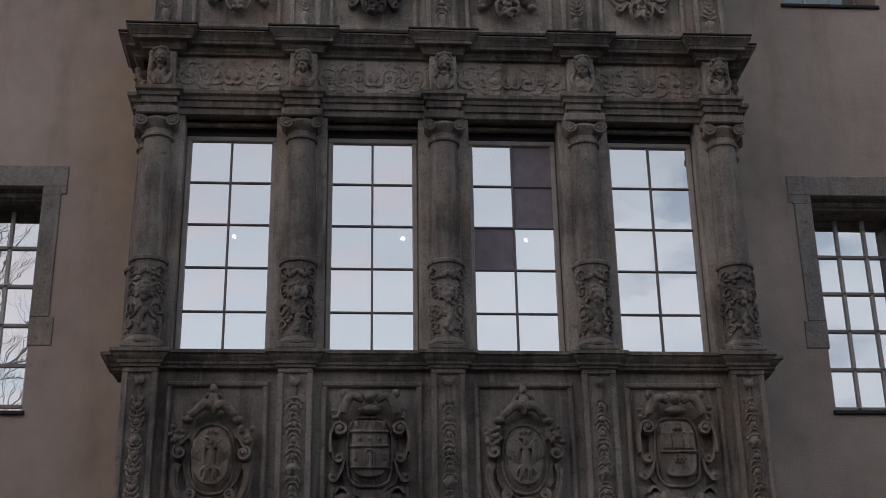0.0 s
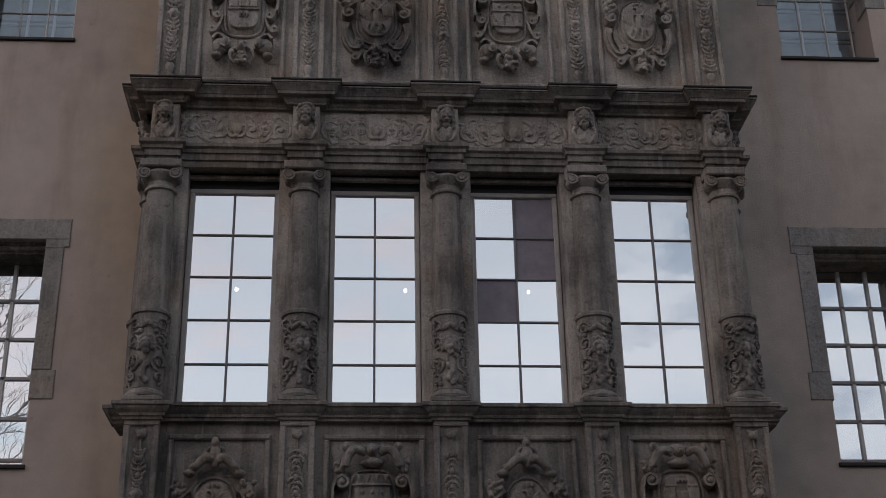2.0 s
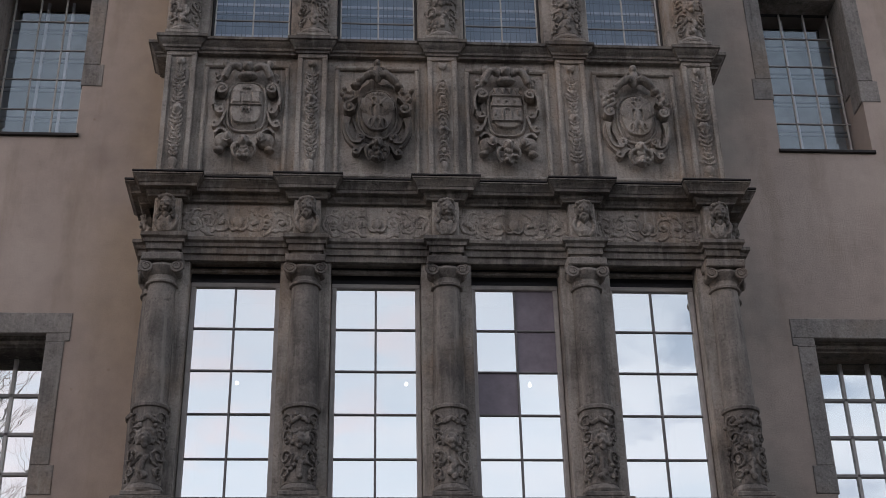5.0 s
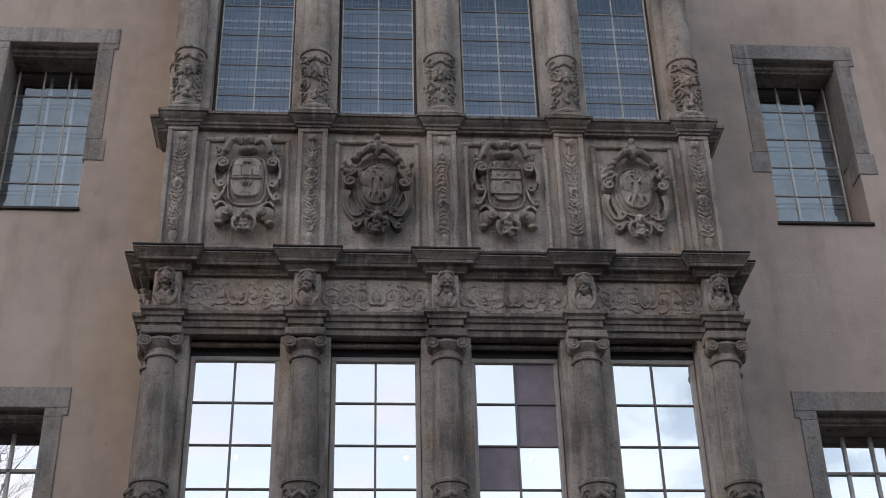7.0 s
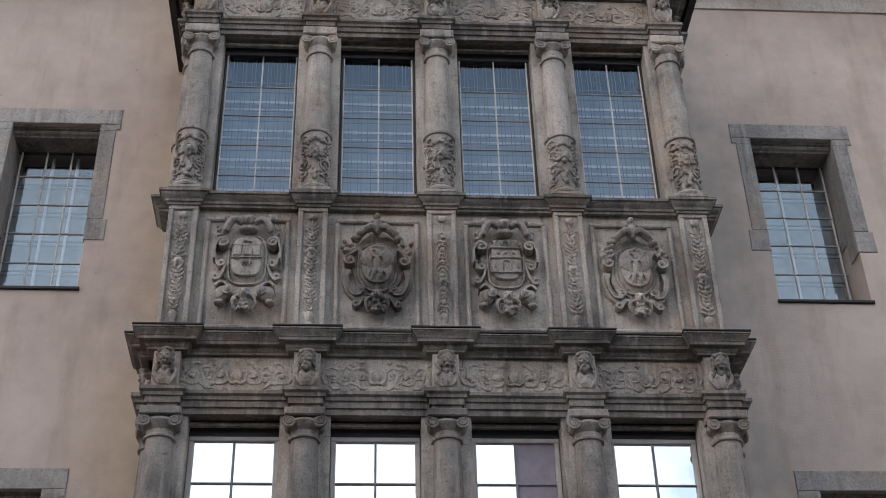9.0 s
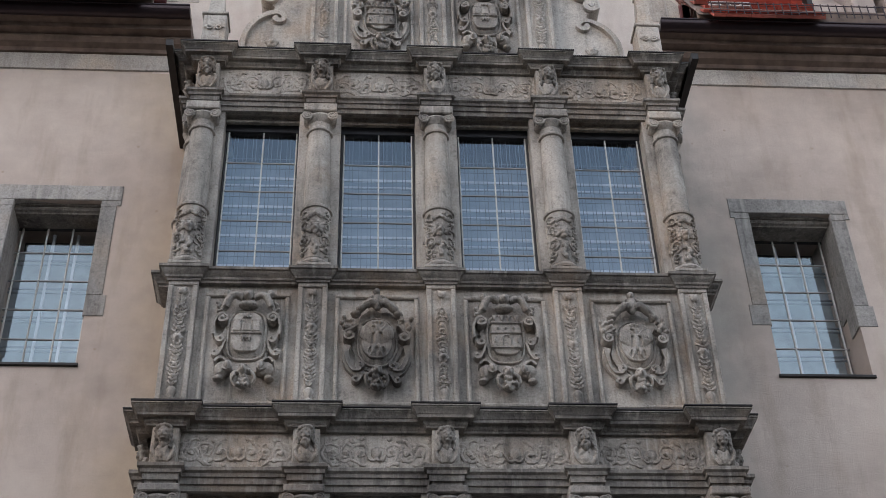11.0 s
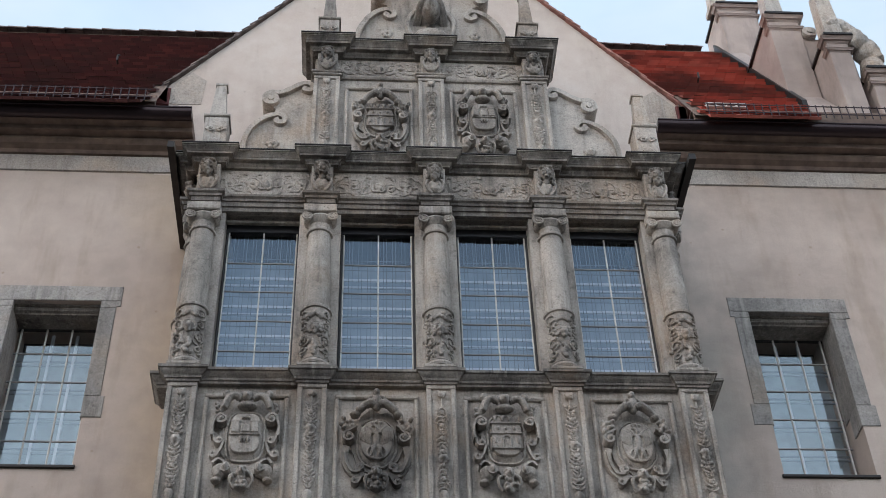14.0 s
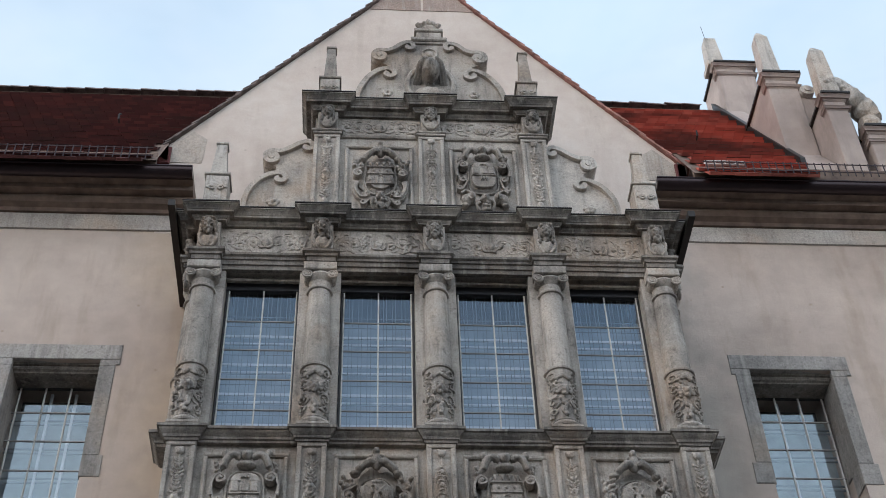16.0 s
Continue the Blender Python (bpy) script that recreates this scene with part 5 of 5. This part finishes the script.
obelisk(PIERS[4] + 0.0, YF + 0.03, TOP2 + 0.02, 0.148, 0.66, 15.50, SAND_LIGHT, "whitish weathered stone obelisk on the bay's corner")
obelisk(PIERS[1] - 0.0, YF + 0.06, TOP3 + 0.02, 0.138, 0.55, 17.74, SAND, "small grey stone obelisk on the upper cornice")
obelisk(PIERS[3] - 0.0, YF + 0.06, TOP3 + 0.02, 0.138, 0.55, 17.74, SAND, "small grey stone obelisk on the upper cornice")

pediment = thing("pediment", "scrolled sandstone pediment with a carved head and crown", "pediment")
PX, PZ = XC + 0.03, TOP3 + 0.01
half_line = [(1.04, 0), (1.05, 0.28), (1.0, 0.52), (0.87, 0.77), (0.70, 0.92), (0.60, 0.96), (0.62, 1.08), (0.72, 1.12), (0.78, 1.24), (0.66, 1.30), (0.50, 1.40), (0.36, 1.52), (0.27, 1.55), (0.26, 1.66)]
line = [(PX + u, PZ + v) for u, v in half_line] + [(PX - u, PZ + v) for u, v in half_line[::-1]]
py0, py1 = YF + 0.05, YF + 0.32
part("body", Geo().plate(line, py0, py1), SAND, pediment)
for s in (-1, 1):
    arc = [(1.04, 0.0), (1.045, 0.28), (0.99, 0.52), (0.865, 0.76), (0.72, 0.90), (0.60, 0.93), (0.53, 0.88), (0.52, 0.80), (0.58, 0.76), (0.64, 0.80), (0.61, 0.85)]
    part("lower_scroll", band(Geo(), [(PX + s * u, PZ + v) for u, v in arc], 0.075, py0 - 0.06, py1 + 0.01).rough(0.006, 0.1), SAND, pediment)
    top = [(0.715, 1.225), (0.745, 1.255), (0.725, 1.29), (0.68, 1.285), (0.66, 1.23), (0.69, 1.17), (0.76, 1.16), (0.815, 1.22), (0.805, 1.31), (0.73, 1.37), (0.62, 1.365), (0.52, 1.42), (0.42, 1.52), (0.32, 1.575), (0.25, 1.55), (0.235, 1.47), (0.28, 1.425), (0.33, 1.45), (0.31, 1.49)]
    part("upper_scroll", band(Geo(), [(PX + s * u, PZ + v) for u, v in top], 0.07, py0 - 0.06, py1 + 0.01).rough(0.006, 0.1), SAND, pediment)
    g = Geo()
    for i in range(6):
        t = math.pi * i / 3
        g.blob(PX + s * 0.62 + 0.05 * math.cos(t), py0 - 0.005, PZ + 0.42 + 0.05 * math.sin(t), 0.035, 0.03, 0.035, 7, 5)
    carved("rosette", g.rough(0.008, 0.05), SAND, pediment)
ring = [(PX + 0.33 * math.cos(t), py0 - 0.01, PZ + 0.62 + 0.42 * math.sin(t)) for t in [2 * math.pi * i / 28 for i in range(29)]]
part("wreath", Geo().tube(ring, 0.04, 0.04, 7).rough(0.012, 0.06), SAND, pediment, smooth=True)
g = Geo().blob(PX, py0 - 0.17, PZ + 0.80, 0.125, 0.13, 0.19, 16, 12)
g.blob(PX, py0 - 0.08, PZ + 0.56, 0.075, 0.07, 0.12).blob(PX, py0 - 0.06, PZ + 0.90, 0.16, 0.12, 0.15, 14, 10)
for s in (-1, 1):
    for o, r in ((0.125, 0.035), (0.165, 0.04), (0.20, 0.035)):
        g.tube(bezier((PX + s * 0.06, py0 - 0.10, PZ + 1.02), (PX + s * (o + 0.03), py0 - 0.12, PZ + 0.98), (PX + s * (o - 0.02), py0 - 0.10, PZ + 0.70), (PX + s * (o + 0.06), py0 - 0.06, PZ + 0.50), 8), r, r * 0.6, 8)
nod = Matrix.Translation((PX, py0 - 0.08, PZ + 0.78)) @ Matrix.Rotation(radians(32), 4, "X") @ Matrix.Translation((-PX, 0.08 - py0, -PZ - 0.78))
g.v = [tuple(nod @ Vector(p)) for p in g.v]
carved("head", g.rough(0.006, 0.06), SOOT_AND_SHADE, pediment, voxel=0.008)
carved("collar", Geo().blob(PX, py0 - 0.02, PZ + 0.40, 0.24, 0.08, 0.14).rough(0.012, 0.07), SAND, pediment)
part("disc", Geo().tube([(PX + 0.11 * math.cos(t), py0 - 0.005, PZ + 1.36 + 0.11 * math.sin(t)) for t in [2 * math.pi * i / 20 for i in range(21)]], 0.018).blob(PX, py0, PZ + 1.36, 0.06, 0.02, 0.06), SAND, pediment, smooth=True)
part("cap_block", Geo().box(PX - 0.27, PX + 0.27, py0 - 0.06, py1 + 0.02, PZ + 1.63, PZ + 1.72, 0.02).box(PX - 0.24, PX + 0.24, py0 - 0.03, py1, PZ + 1.58, PZ + 1.632, 0.012), SAND, pediment)
part("crown_block", Geo().box(PX - 0.19, PX + 0.19, py0 - 0.01, py1, PZ + 1.72, PZ + 1.90, 0.02).box(PX - 0.215, PX + 0.215, py0 - 0.03, py1, PZ + 1.90, PZ + 1.98, 0.018), SAND, pediment)
g = Geo().blob(PX, py0 + 0.12, PZ + 2.02, 0.19, 0.15, 0.24)
for i in range(5):
    g.blob(PX + (i - 2) * 0.075, py0 + 0.0, PZ + 2.07 + 0.04 * (2 - abs(i - 2)), 0.05, 0.05, 0.05, 7, 5)
carved("crown", g.rough(0.02, 0.06), SAND, pediment)


apex_z = 20.87
half_l, half_r = [abs(foot[0] - APEX[0]) * (APEX[1] - apex_z) / (APEX[1] - foot[1]) for foot in (GL, GR)]
apex = thing("apex_stone", "bare pinkish masonry showing at the gable's peak", "masonry")
BARE = material("bare_masonry", stone((0.46, 0.35, 0.30), (0.34, 0.26, 0.225), (0.22, 0.17, 0.15)))
for a, b in ((-half_l, -0.02), (0.02, half_r)):
    k0, k1 = (0.03, 1.0) if a < -0.1 else (1.0, 0.03)
    h = APEX[1] - apex_z - 0.05
    part("stone", Geo().plate([(APEX[0] + a, apex_z), (APEX[0] + b, apex_z), (APEX[0] + b, apex_z + h * k1), (APEX[0] + a, apex_z + h * k0)], YW - 0.016, YW + 0.05).rough(0.004, 0.2), BARE, apex)

# ---- gable coping, kneelers, ridges, guards ----
GABLE_STONE = material("kneeler_stone", stone((0.50, 0.43, 0.37), (0.38, 0.33, 0.29), (0.20, 0.17, 0.15)))
TILE_EDGE = material("coping_tile", plain((0.15, 0.115, 0.105), 0.85, 0, 0.5, 6.0))
TILE_EDGE_RED = material("red_coping_tile", plain((0.30, 0.145, 0.12), 0.85, 0, 0.45, 6.0))
for s, foot, mat, label in ((-1, GL, TILE_EDGE, "stepped dark tiles along the gable's verge"), (1, GR, TILE_EDGE_RED, "stepped reddish tiles along the gable's verge")):
    cp = thing("gable_coping", label, "coping", "gable copings")
    d = Vector((APEX[0] - foot[0], APEX[1] - foot[1]))
    n = int(d.length / 0.19)
    u = d.normalized()
    nn = Vector((-u.y, u.x)) if s < 0 else Vector((u.y, -u.x))
    ang = math.atan2(u.y, u.x)
    base = Geo().box(-0.14, 0.14, -0.05, 0.55, -0.012, 0.02, 0.006).mesh("tile", mat)
    for i in range(-1, n + 1):
        p = Vector(foot) + u * (i * 0.19 + 0.1) + nn * (0.03 if nn.y > 0 else -0.03)
        t = new("tile", base)
        t.parent = cp
        t.matrix_local = Matrix.Translation((p.x, YW - 0.02 + random.uniform(-0.012, 0.012), p.y)) @ Matrix.Rotation(-ang + s * radians(-8 + random.uniform(-1.5, 1.5)), 4, "Y")
    kn = thing("kneeler", "bare stone kneeler at the gable's foot", "kneeler", "gable kneelers")
    q = foot[0]
    pts = [(q - s * 0.02, foot[1] - 0.40), (q - s * 0.52, foot[1] - 0.40), (q - s * 0.56, foot[1] + 0.14), (q - s * 0.34, foot[1] + 0.32), (q - s * 0.03, foot[1] - 0.06)]
    part("stone", Geo().plate(pts, YW - 0.012, YW + 0.1), GABLE_STONE, kn)
    part("end_board", Geo().plate([(q + s * 0.13, foot[1] - 0.08), (q, foot[1] + 0.02), (q - s * 0.02, foot[1] - 0.42), (q + s * 0.10, foot[1] - 0.32)], YW - 0.05, YW + 0.4), TILE_EDGE, kn, "dark red end board")

g = Geo()
for i in range(int((X_END + 13) / 0.34)):
    x = -13 + i * 0.34
    dz = random.uniform(-0.02, 0.02)
    pr = [(0.11 * math.cos(t), 0.09 * math.sin(t)) for t in [math.pi * q / 6 for q in range(7)]]
    vs = [(xx, ROOF1[0] + a * k, ROOF1[1] + 0.0 + b * k + dz) for xx, k in ((x, 1.15), (x + 0.37, 1.0)) for a, b in pr]
    g.add(vs, [(q, q + 1, q + 8, q + 7) for q in range(6)] + [tuple(range(7))])
tagged(part("ridge_tiles", g, TILE_EDGE), "row of dark half-round ridge tiles", "ridge tiles", kind="stuff")

for x0, x1 in ((-9.0, -3.0), (4.95, 8.6)):
    sg = thing("snow_guard", "low rusty metal snow guard above the gutter", "snow guard", "snow guards")
    yy, zz = ROOF0[0] - 0.02, ROOF0[1] + 0.01
    for h in (0.06, 0.22):
        part("rail", Geo().tube([(x0, yy, zz + h), (x1, yy, zz + h)], 0.009, 0.009, 5), GUTTER, sg)
    bar = Geo().box(-0.008, 0.008, -0.004, 0.006, -0.02, 0.25).mesh("bar", GUTTER)
    for i in range(int((x1 - x0) / 0.115)):
        b = new("bar", bar)
        b.parent = sg
        b.location = (x0 + 0.05 + i * 0.115, yy, zz)

hatch = thing("roof_hatch", "small glazed roof hatch with a pale metal frame", "skylight")
hy, hz = 13.06, 16.46
part("hatch_frame", Geo().ring(5.03, 5.64, hz - 0.05, hz + 0.035, 0.015, hy - 0.14, hy + 0.1), PALE_BAR, hatch)
for i in range(1, 4):
    part("bar", Geo().box(5.03 + i * 0.152 - 0.01, 5.03 + i * 0.152 + 0.01, hy - 0.13, hy - 0.1, hz - 0.04, hz + 0.03), PALE_BAR, hatch)
for x, k in ((-3.95, 0.45), (5.45, 0.42), (-6.6, 0.5)):
    y, z = ROOF0[0] + (ROOF1[0] - ROOF0[0]) * k, ROOF0[1] + (ROOF1[1] - ROOF0[1]) * k
    hk = part("roof_hook", Geo().tube([(x, y, z), (x, y - 0.12, z + 0.02), (x, y - 0.13, z + 0.12), (x + 0.02, y - 0.09, z + 0.17)], 0.018, 0.014), METAL)
    tagged(hk, "dark iron roof hook on the tiles", "roof hook", "roof hooks")


# ---- stepped gable at the roof's end ----
PIER_STEPS = [(6.86, 15.87, 22.75, 0.74), (6.67, 13.61, 19.48, 0.52), (7.21, 13.0, 18.18, 0.34), (7.72, 13.0, 17.40, 0.9)]
sgable = thing("stepped_gable", "pinkish rendered stepped gable with stone caps and scrolls", "gable wall")
GABLE_PINK = material("pink_render", plaster((0.46, 0.38, 0.34), (0.31, 0.25, 0.225), (0.13, 0.11, 0.10)))
slope = (ROOF1[1] - ROOF0[1]) / (ROOF1[0] - ROOF0[0])
ya, yb = 13.2, 16.0
za, zb = ROOF0[1] + slope * (ya - ROOF0[0]), ROOF0[1] + slope * (yb - ROOF0[0])
vs = [(x, y, z) for x in (X_END + 0.04, X_END + 0.5) for y, z in ((ya, za - 0.08), (yb, zb - 0.3), (yb, zb + 0.04), (ya, za + 0.04))]
part("parapet", Geo().add(vs, [(0, 1, 2, 3), (7, 6, 5, 4), (3, 2, 6, 7), (0, 3, 7, 4), (1, 5, 6, 2), (0, 4, 5, 1)]), GABLE_PINK, sgable)
vs = [(x, y + 0.02, z) for x in (X_END - 0.03, X_END + 0.05) for y, z in ((ya, za + 0.0), (yb, zb + 0.0), (yb, zb + 0.22), (ya, za + 0.22))]
part("flashing", Geo().add(vs, [(0, 1, 2, 3), (7, 6, 5, 4), (3, 2, 6, 7), (0, 3, 7, 4), (1, 5, 6, 2), (0, 4, 5, 1)]), METAL, sgable, "dark metal flashing along the roof")
for i, (x, y, z, w) in enumerate(PIER_STEPS):
    zr = max(ROOF0[1] + slope * (y - ROOF0[0]) - 0.3, 16.06)
    yback = max(ROOF0[0] + (z - ROOF0[1]) / slope + 0.05, y + 0.4)
    st = part("step", Geo().box(x, x + w, y, yback, zr, z - 0.02, 0.012), GABLE_PINK, sgable)
    plan = [(x, y + 0.16), (x, y), (x + w, y), (x + w, y + 0.16)]
    for zz, hh, oo in ((z - 0.12, 0.105, 0.55), (z - 0.34, 0.07, 0.35)):
        part("step_cornice", Geo().mould(plan, [(o * oo, q) for o, q in cornice_profile(zz, zz + hh)]), GABLE_PINK, st, smooth=True, angle=25)
    part("step_cap", Geo().box(x - 0.045, x + w + 0.08, y - 0.11, yback, z - 0.02, z + 0.025), METAL, st)
    # leaning scroll behind the step
    if i == 1:
        part("infill", Geo().box(x + w - 0.02, x + w + 0.75, y + 0.04, y + 0.9, zr, z - 0.50, 0.012), GABLE_PINK, sgable)
        for q in range(2):
            cx = x + w + 0.12 + q * 0.30
            part("scroll", Geo().tube([(cx, y - 0.06, z - 0.42), (cx, y + 0.85, z - 0.42)], 0.12 - 0.015 * q, 0.12 - 0.015 * q, 12).tube([(cx, y - 0.08, z - 0.42), (cx, y - 0.05, z - 0.42)], 0.055, 0.055, 10).rough(0.012, 0.12), SAND_LIGHT, sgable, smooth=True, angle=50)
for i, (x, y, z, h) in enumerate(((6.93, 16.06, 22.775, 1.08), (6.95, 13.95, 19.505, 1.60), (7.46, 13.25, 18.205, 1.56))):
    o = thing("obelisk", "slender leaning stone obelisk on the stepped gable", "obelisk", "gable obelisks")
    a, b = 0.15, 0.085
    part("foot", Geo().box(x - 0.19, x + 0.19, y - 0.19, y + 0.19, z, z + 0.14, 0.012), SAND_LIGHT, o)
    vs = [(x + sx * q, y + sy * q, zz) for q, zz in ((a, z + 0.14), (b + 0.03, z + h * 0.88), (0.03, z + h)) for sx, sy in ((-1, -1), (1, -1), (1, 1), (-1, 1))]
    part("shaft", Geo().add(vs, [(0, 1, 5, 4), (1, 2, 6, 5), (2, 3, 7, 6), (3, 0, 4, 7), (4, 5, 9, 8), (5, 6, 10, 9), (6, 7, 11, 10), (7, 4, 8, 11), (8, 9, 10, 11)]).rough(0.01, 0.15), SAND_LIGHT, o)
g = Geo()
fx, fy, fz = 7.74, 13.3, 18.52
g.tube(bezier((fx - 0.22, fy, fz + 0.25), (fx, fy, fz + 0.35), (fx + 0.15, fy, fz - 0.1), (fx + 0.35, fy, fz - 0.55), 10), 0.20, 0.16, 10)
g.blob(fx - 0.22, fy - 0.05, fz + 0.28, 0.19, 0.17, 0.2).blob(fx + 0.1, fy - 0.06, fz - 0.1, 0.2, 0.18, 0.25)
g.blob(fx + 0.25, fy, fz - 0.3, 0.22, 0.2, 0.3).blob(fx - 0.3, fy - 0.1, fz + 0.2, 0.1, 0.12, 0.1).blob(fx + 0.25, fy, fz - 0.75, 0.2, 0.2, 0.3)
fig = carved("stone_figure", g.rough(0.04, 0.08), SAND_LIGHT, voxel=0.014)
tagged(fig, "worn pale stone beast crouching on the stepped gable", "statue")
rod = part("lightning_rod", Geo().tube([(6.86, 16.0, 23.78), (6.84, 16.0, 24.2)], 0.005), METAL)
tagged(rod, "thin metal lightning rod on the obelisk", "lightning rod")


# ---- behind the glass ----
for k, x in enumerate(BAYS):
    w = bpy.data.objects["window_%d" % (9 + k)]
    g, h = Geo(), Geo()
    y = YG + 0.06
    for i in range(5):
        z = 12.50 - i * 0.446
        for q in (0.10, -0.055):
            g.box(x - 0.42, x + 0.42, y, y + 0.006, z + q - 0.0032, z + q + 0.0032)
        h.box(x - 0.5, x + 0.5, y + 0.16, y + 0.18, z - 0.085, z - 0.05).box(x - 0.5, x + 0.5, y + 0.16, y + 0.18, z - 0.19, z - 0.17)
    for s in (-1, 1):
        for xx in (0.075, 0.115, 0.185, 0.225, 0.30, 0.34):
            g.box(x + s * xx - 0.0032, x + s * xx + 0.0032, y - 0.002, y + 0.005, SILL2, HEAD2 - 0.1)
    part("lead_grid", g, LEAD, w, "lead grid of the inner pane")
    part("inner_casement", h, INNER, w, "pale inner casement bars")
    g = Geo().box(x - 0.55, x + 0.55, YG + 0.30, YG + 0.32, SILL2 - 0.1, HEAD2 - 0.35)
    tagged(part("curtain", g, material("net_curtain", plain((0.20, 0.235, 0.28), 0.9, 0, 0.3, 3.0))), "grey-blue net curtain behind the window", "curtain", "net curtains")

LAMP = bpy.data.materials.new("lamp_glow")
LAMP.use_nodes = True
LAMP.node_tree.nodes["Principled BSDF"].inputs["Emission Color"].default_value = (1.0, 0.95, 0.85, 1)
LAMP.node_tree.nodes["Principled BSDF"].inputs["Emission Strength"].default_value = 18
for x, z in ((-1.19, 6.99), (0.53, 6.99), (1.80, 6.99)):
    pl = thing("pendant_lamp", "small lit pendant lamp hanging inside the bay", "lamp", "pendant lamps")
    part("bulb", Geo().blob(x, 12.75, z, 0.02, 0.02, 0.024), LAMP, pl, smooth=True)
    part("cord", Geo().tube([(x, 12.75, z + 0.03), (x, 12.75, HEAD1 + 0.3)], 0.004, 0.004, 4), METAL, pl)

# ---- bare trees across the yard, mirrored in the glass ----
BARK = material("bark", plain((0.34, 0.31, 0.28), 0.9))


def bare_tree(x, y, height, seed):
    rnd = random.Random(seed)
    t = thing("bare_tree", "tall leafless tree across the yard", "tree", "bare trees")
    trunk, twigs = Geo(), Geo()

    def grow(p, d, length, r, depth):
        n = 4
        pts = [p]
        for i in range(n):
            d = (d + Vector((rnd.uniform(-1, 1), rnd.uniform(-1, 1), rnd.uniform(-0.6, 1))) * 0.13).normalized()
            p = p + d * (length / n)
            pts.append(p)
        (trunk if depth < 2 else twigs).tube(pts, r, r * 0.6, 6 if depth < 2 else 3)
        if depth == 6:
            return
        for i in range(3 if depth else 5):
            q = pts[rnd.randint(2, n)]
            side = Vector((rnd.uniform(-1, 1), rnd.uniform(-1, 1), rnd.uniform(-0.1, 0.8))).normalized()
            grow(q, (d * 0.8 + side * 0.8).normalized(), length * rnd.uniform(0.52, 0.75), r * 0.5, depth + 1)

    grow(Vector((x, y, -0.1)), Vector((0, 0, 1)), height * 0.42, height * 0.017, 0)
    part("trunk", trunk, BARK, t, smooth=True)
    part("twigs", twigs, BARK, t)


bare_tree(-14.0, -19.0, 24.0, 3)
bare_tree(-17.5, -23.0, 25.0, 5)
bare_tree(-4.0, -30.0, 17.0, 8)

# wooded bank across the yard, out of view, added to hold back low skylight
g = Geo()
nx, ny = 90, 10
vs = []
for j in range(ny + 1):
    for i in range(nx + 1):
        x, y = -110 + 220 * i / nx, -27 - 30 * j / ny
        rise = min(1, j / 2.0) * (1 if j < ny else 0)
        z = rise * (15.6 + 2.2 * noise.noise(Vector((x / 6, y / 6, 2.0))) + 1.8 * noise.noise(Vector((x / 1.7, y / 1.7, 5.0))))
        vs.append((x + noise.noise(Vector((x, y, 1.0))) * 1.2, y + noise.noise(Vector((x, y, 9.0))) * 1.2, z - 0.05))
fs = [(j * (nx + 1) + i, j * (nx + 1) + i + 1, (j + 1) * (nx + 1) + i + 1, (j + 1) * (nx + 1) + i) for j in range(ny) for i in range(nx)]
tagged(part("backdrop_woods", g.add(vs, fs), material("far_woods", plain((0.06, 0.055, 0.04), 0.95, 0, 0.5, 0.8))), "dark wooded bank out of view, added to block low skylight", "woods", kind="stuff")
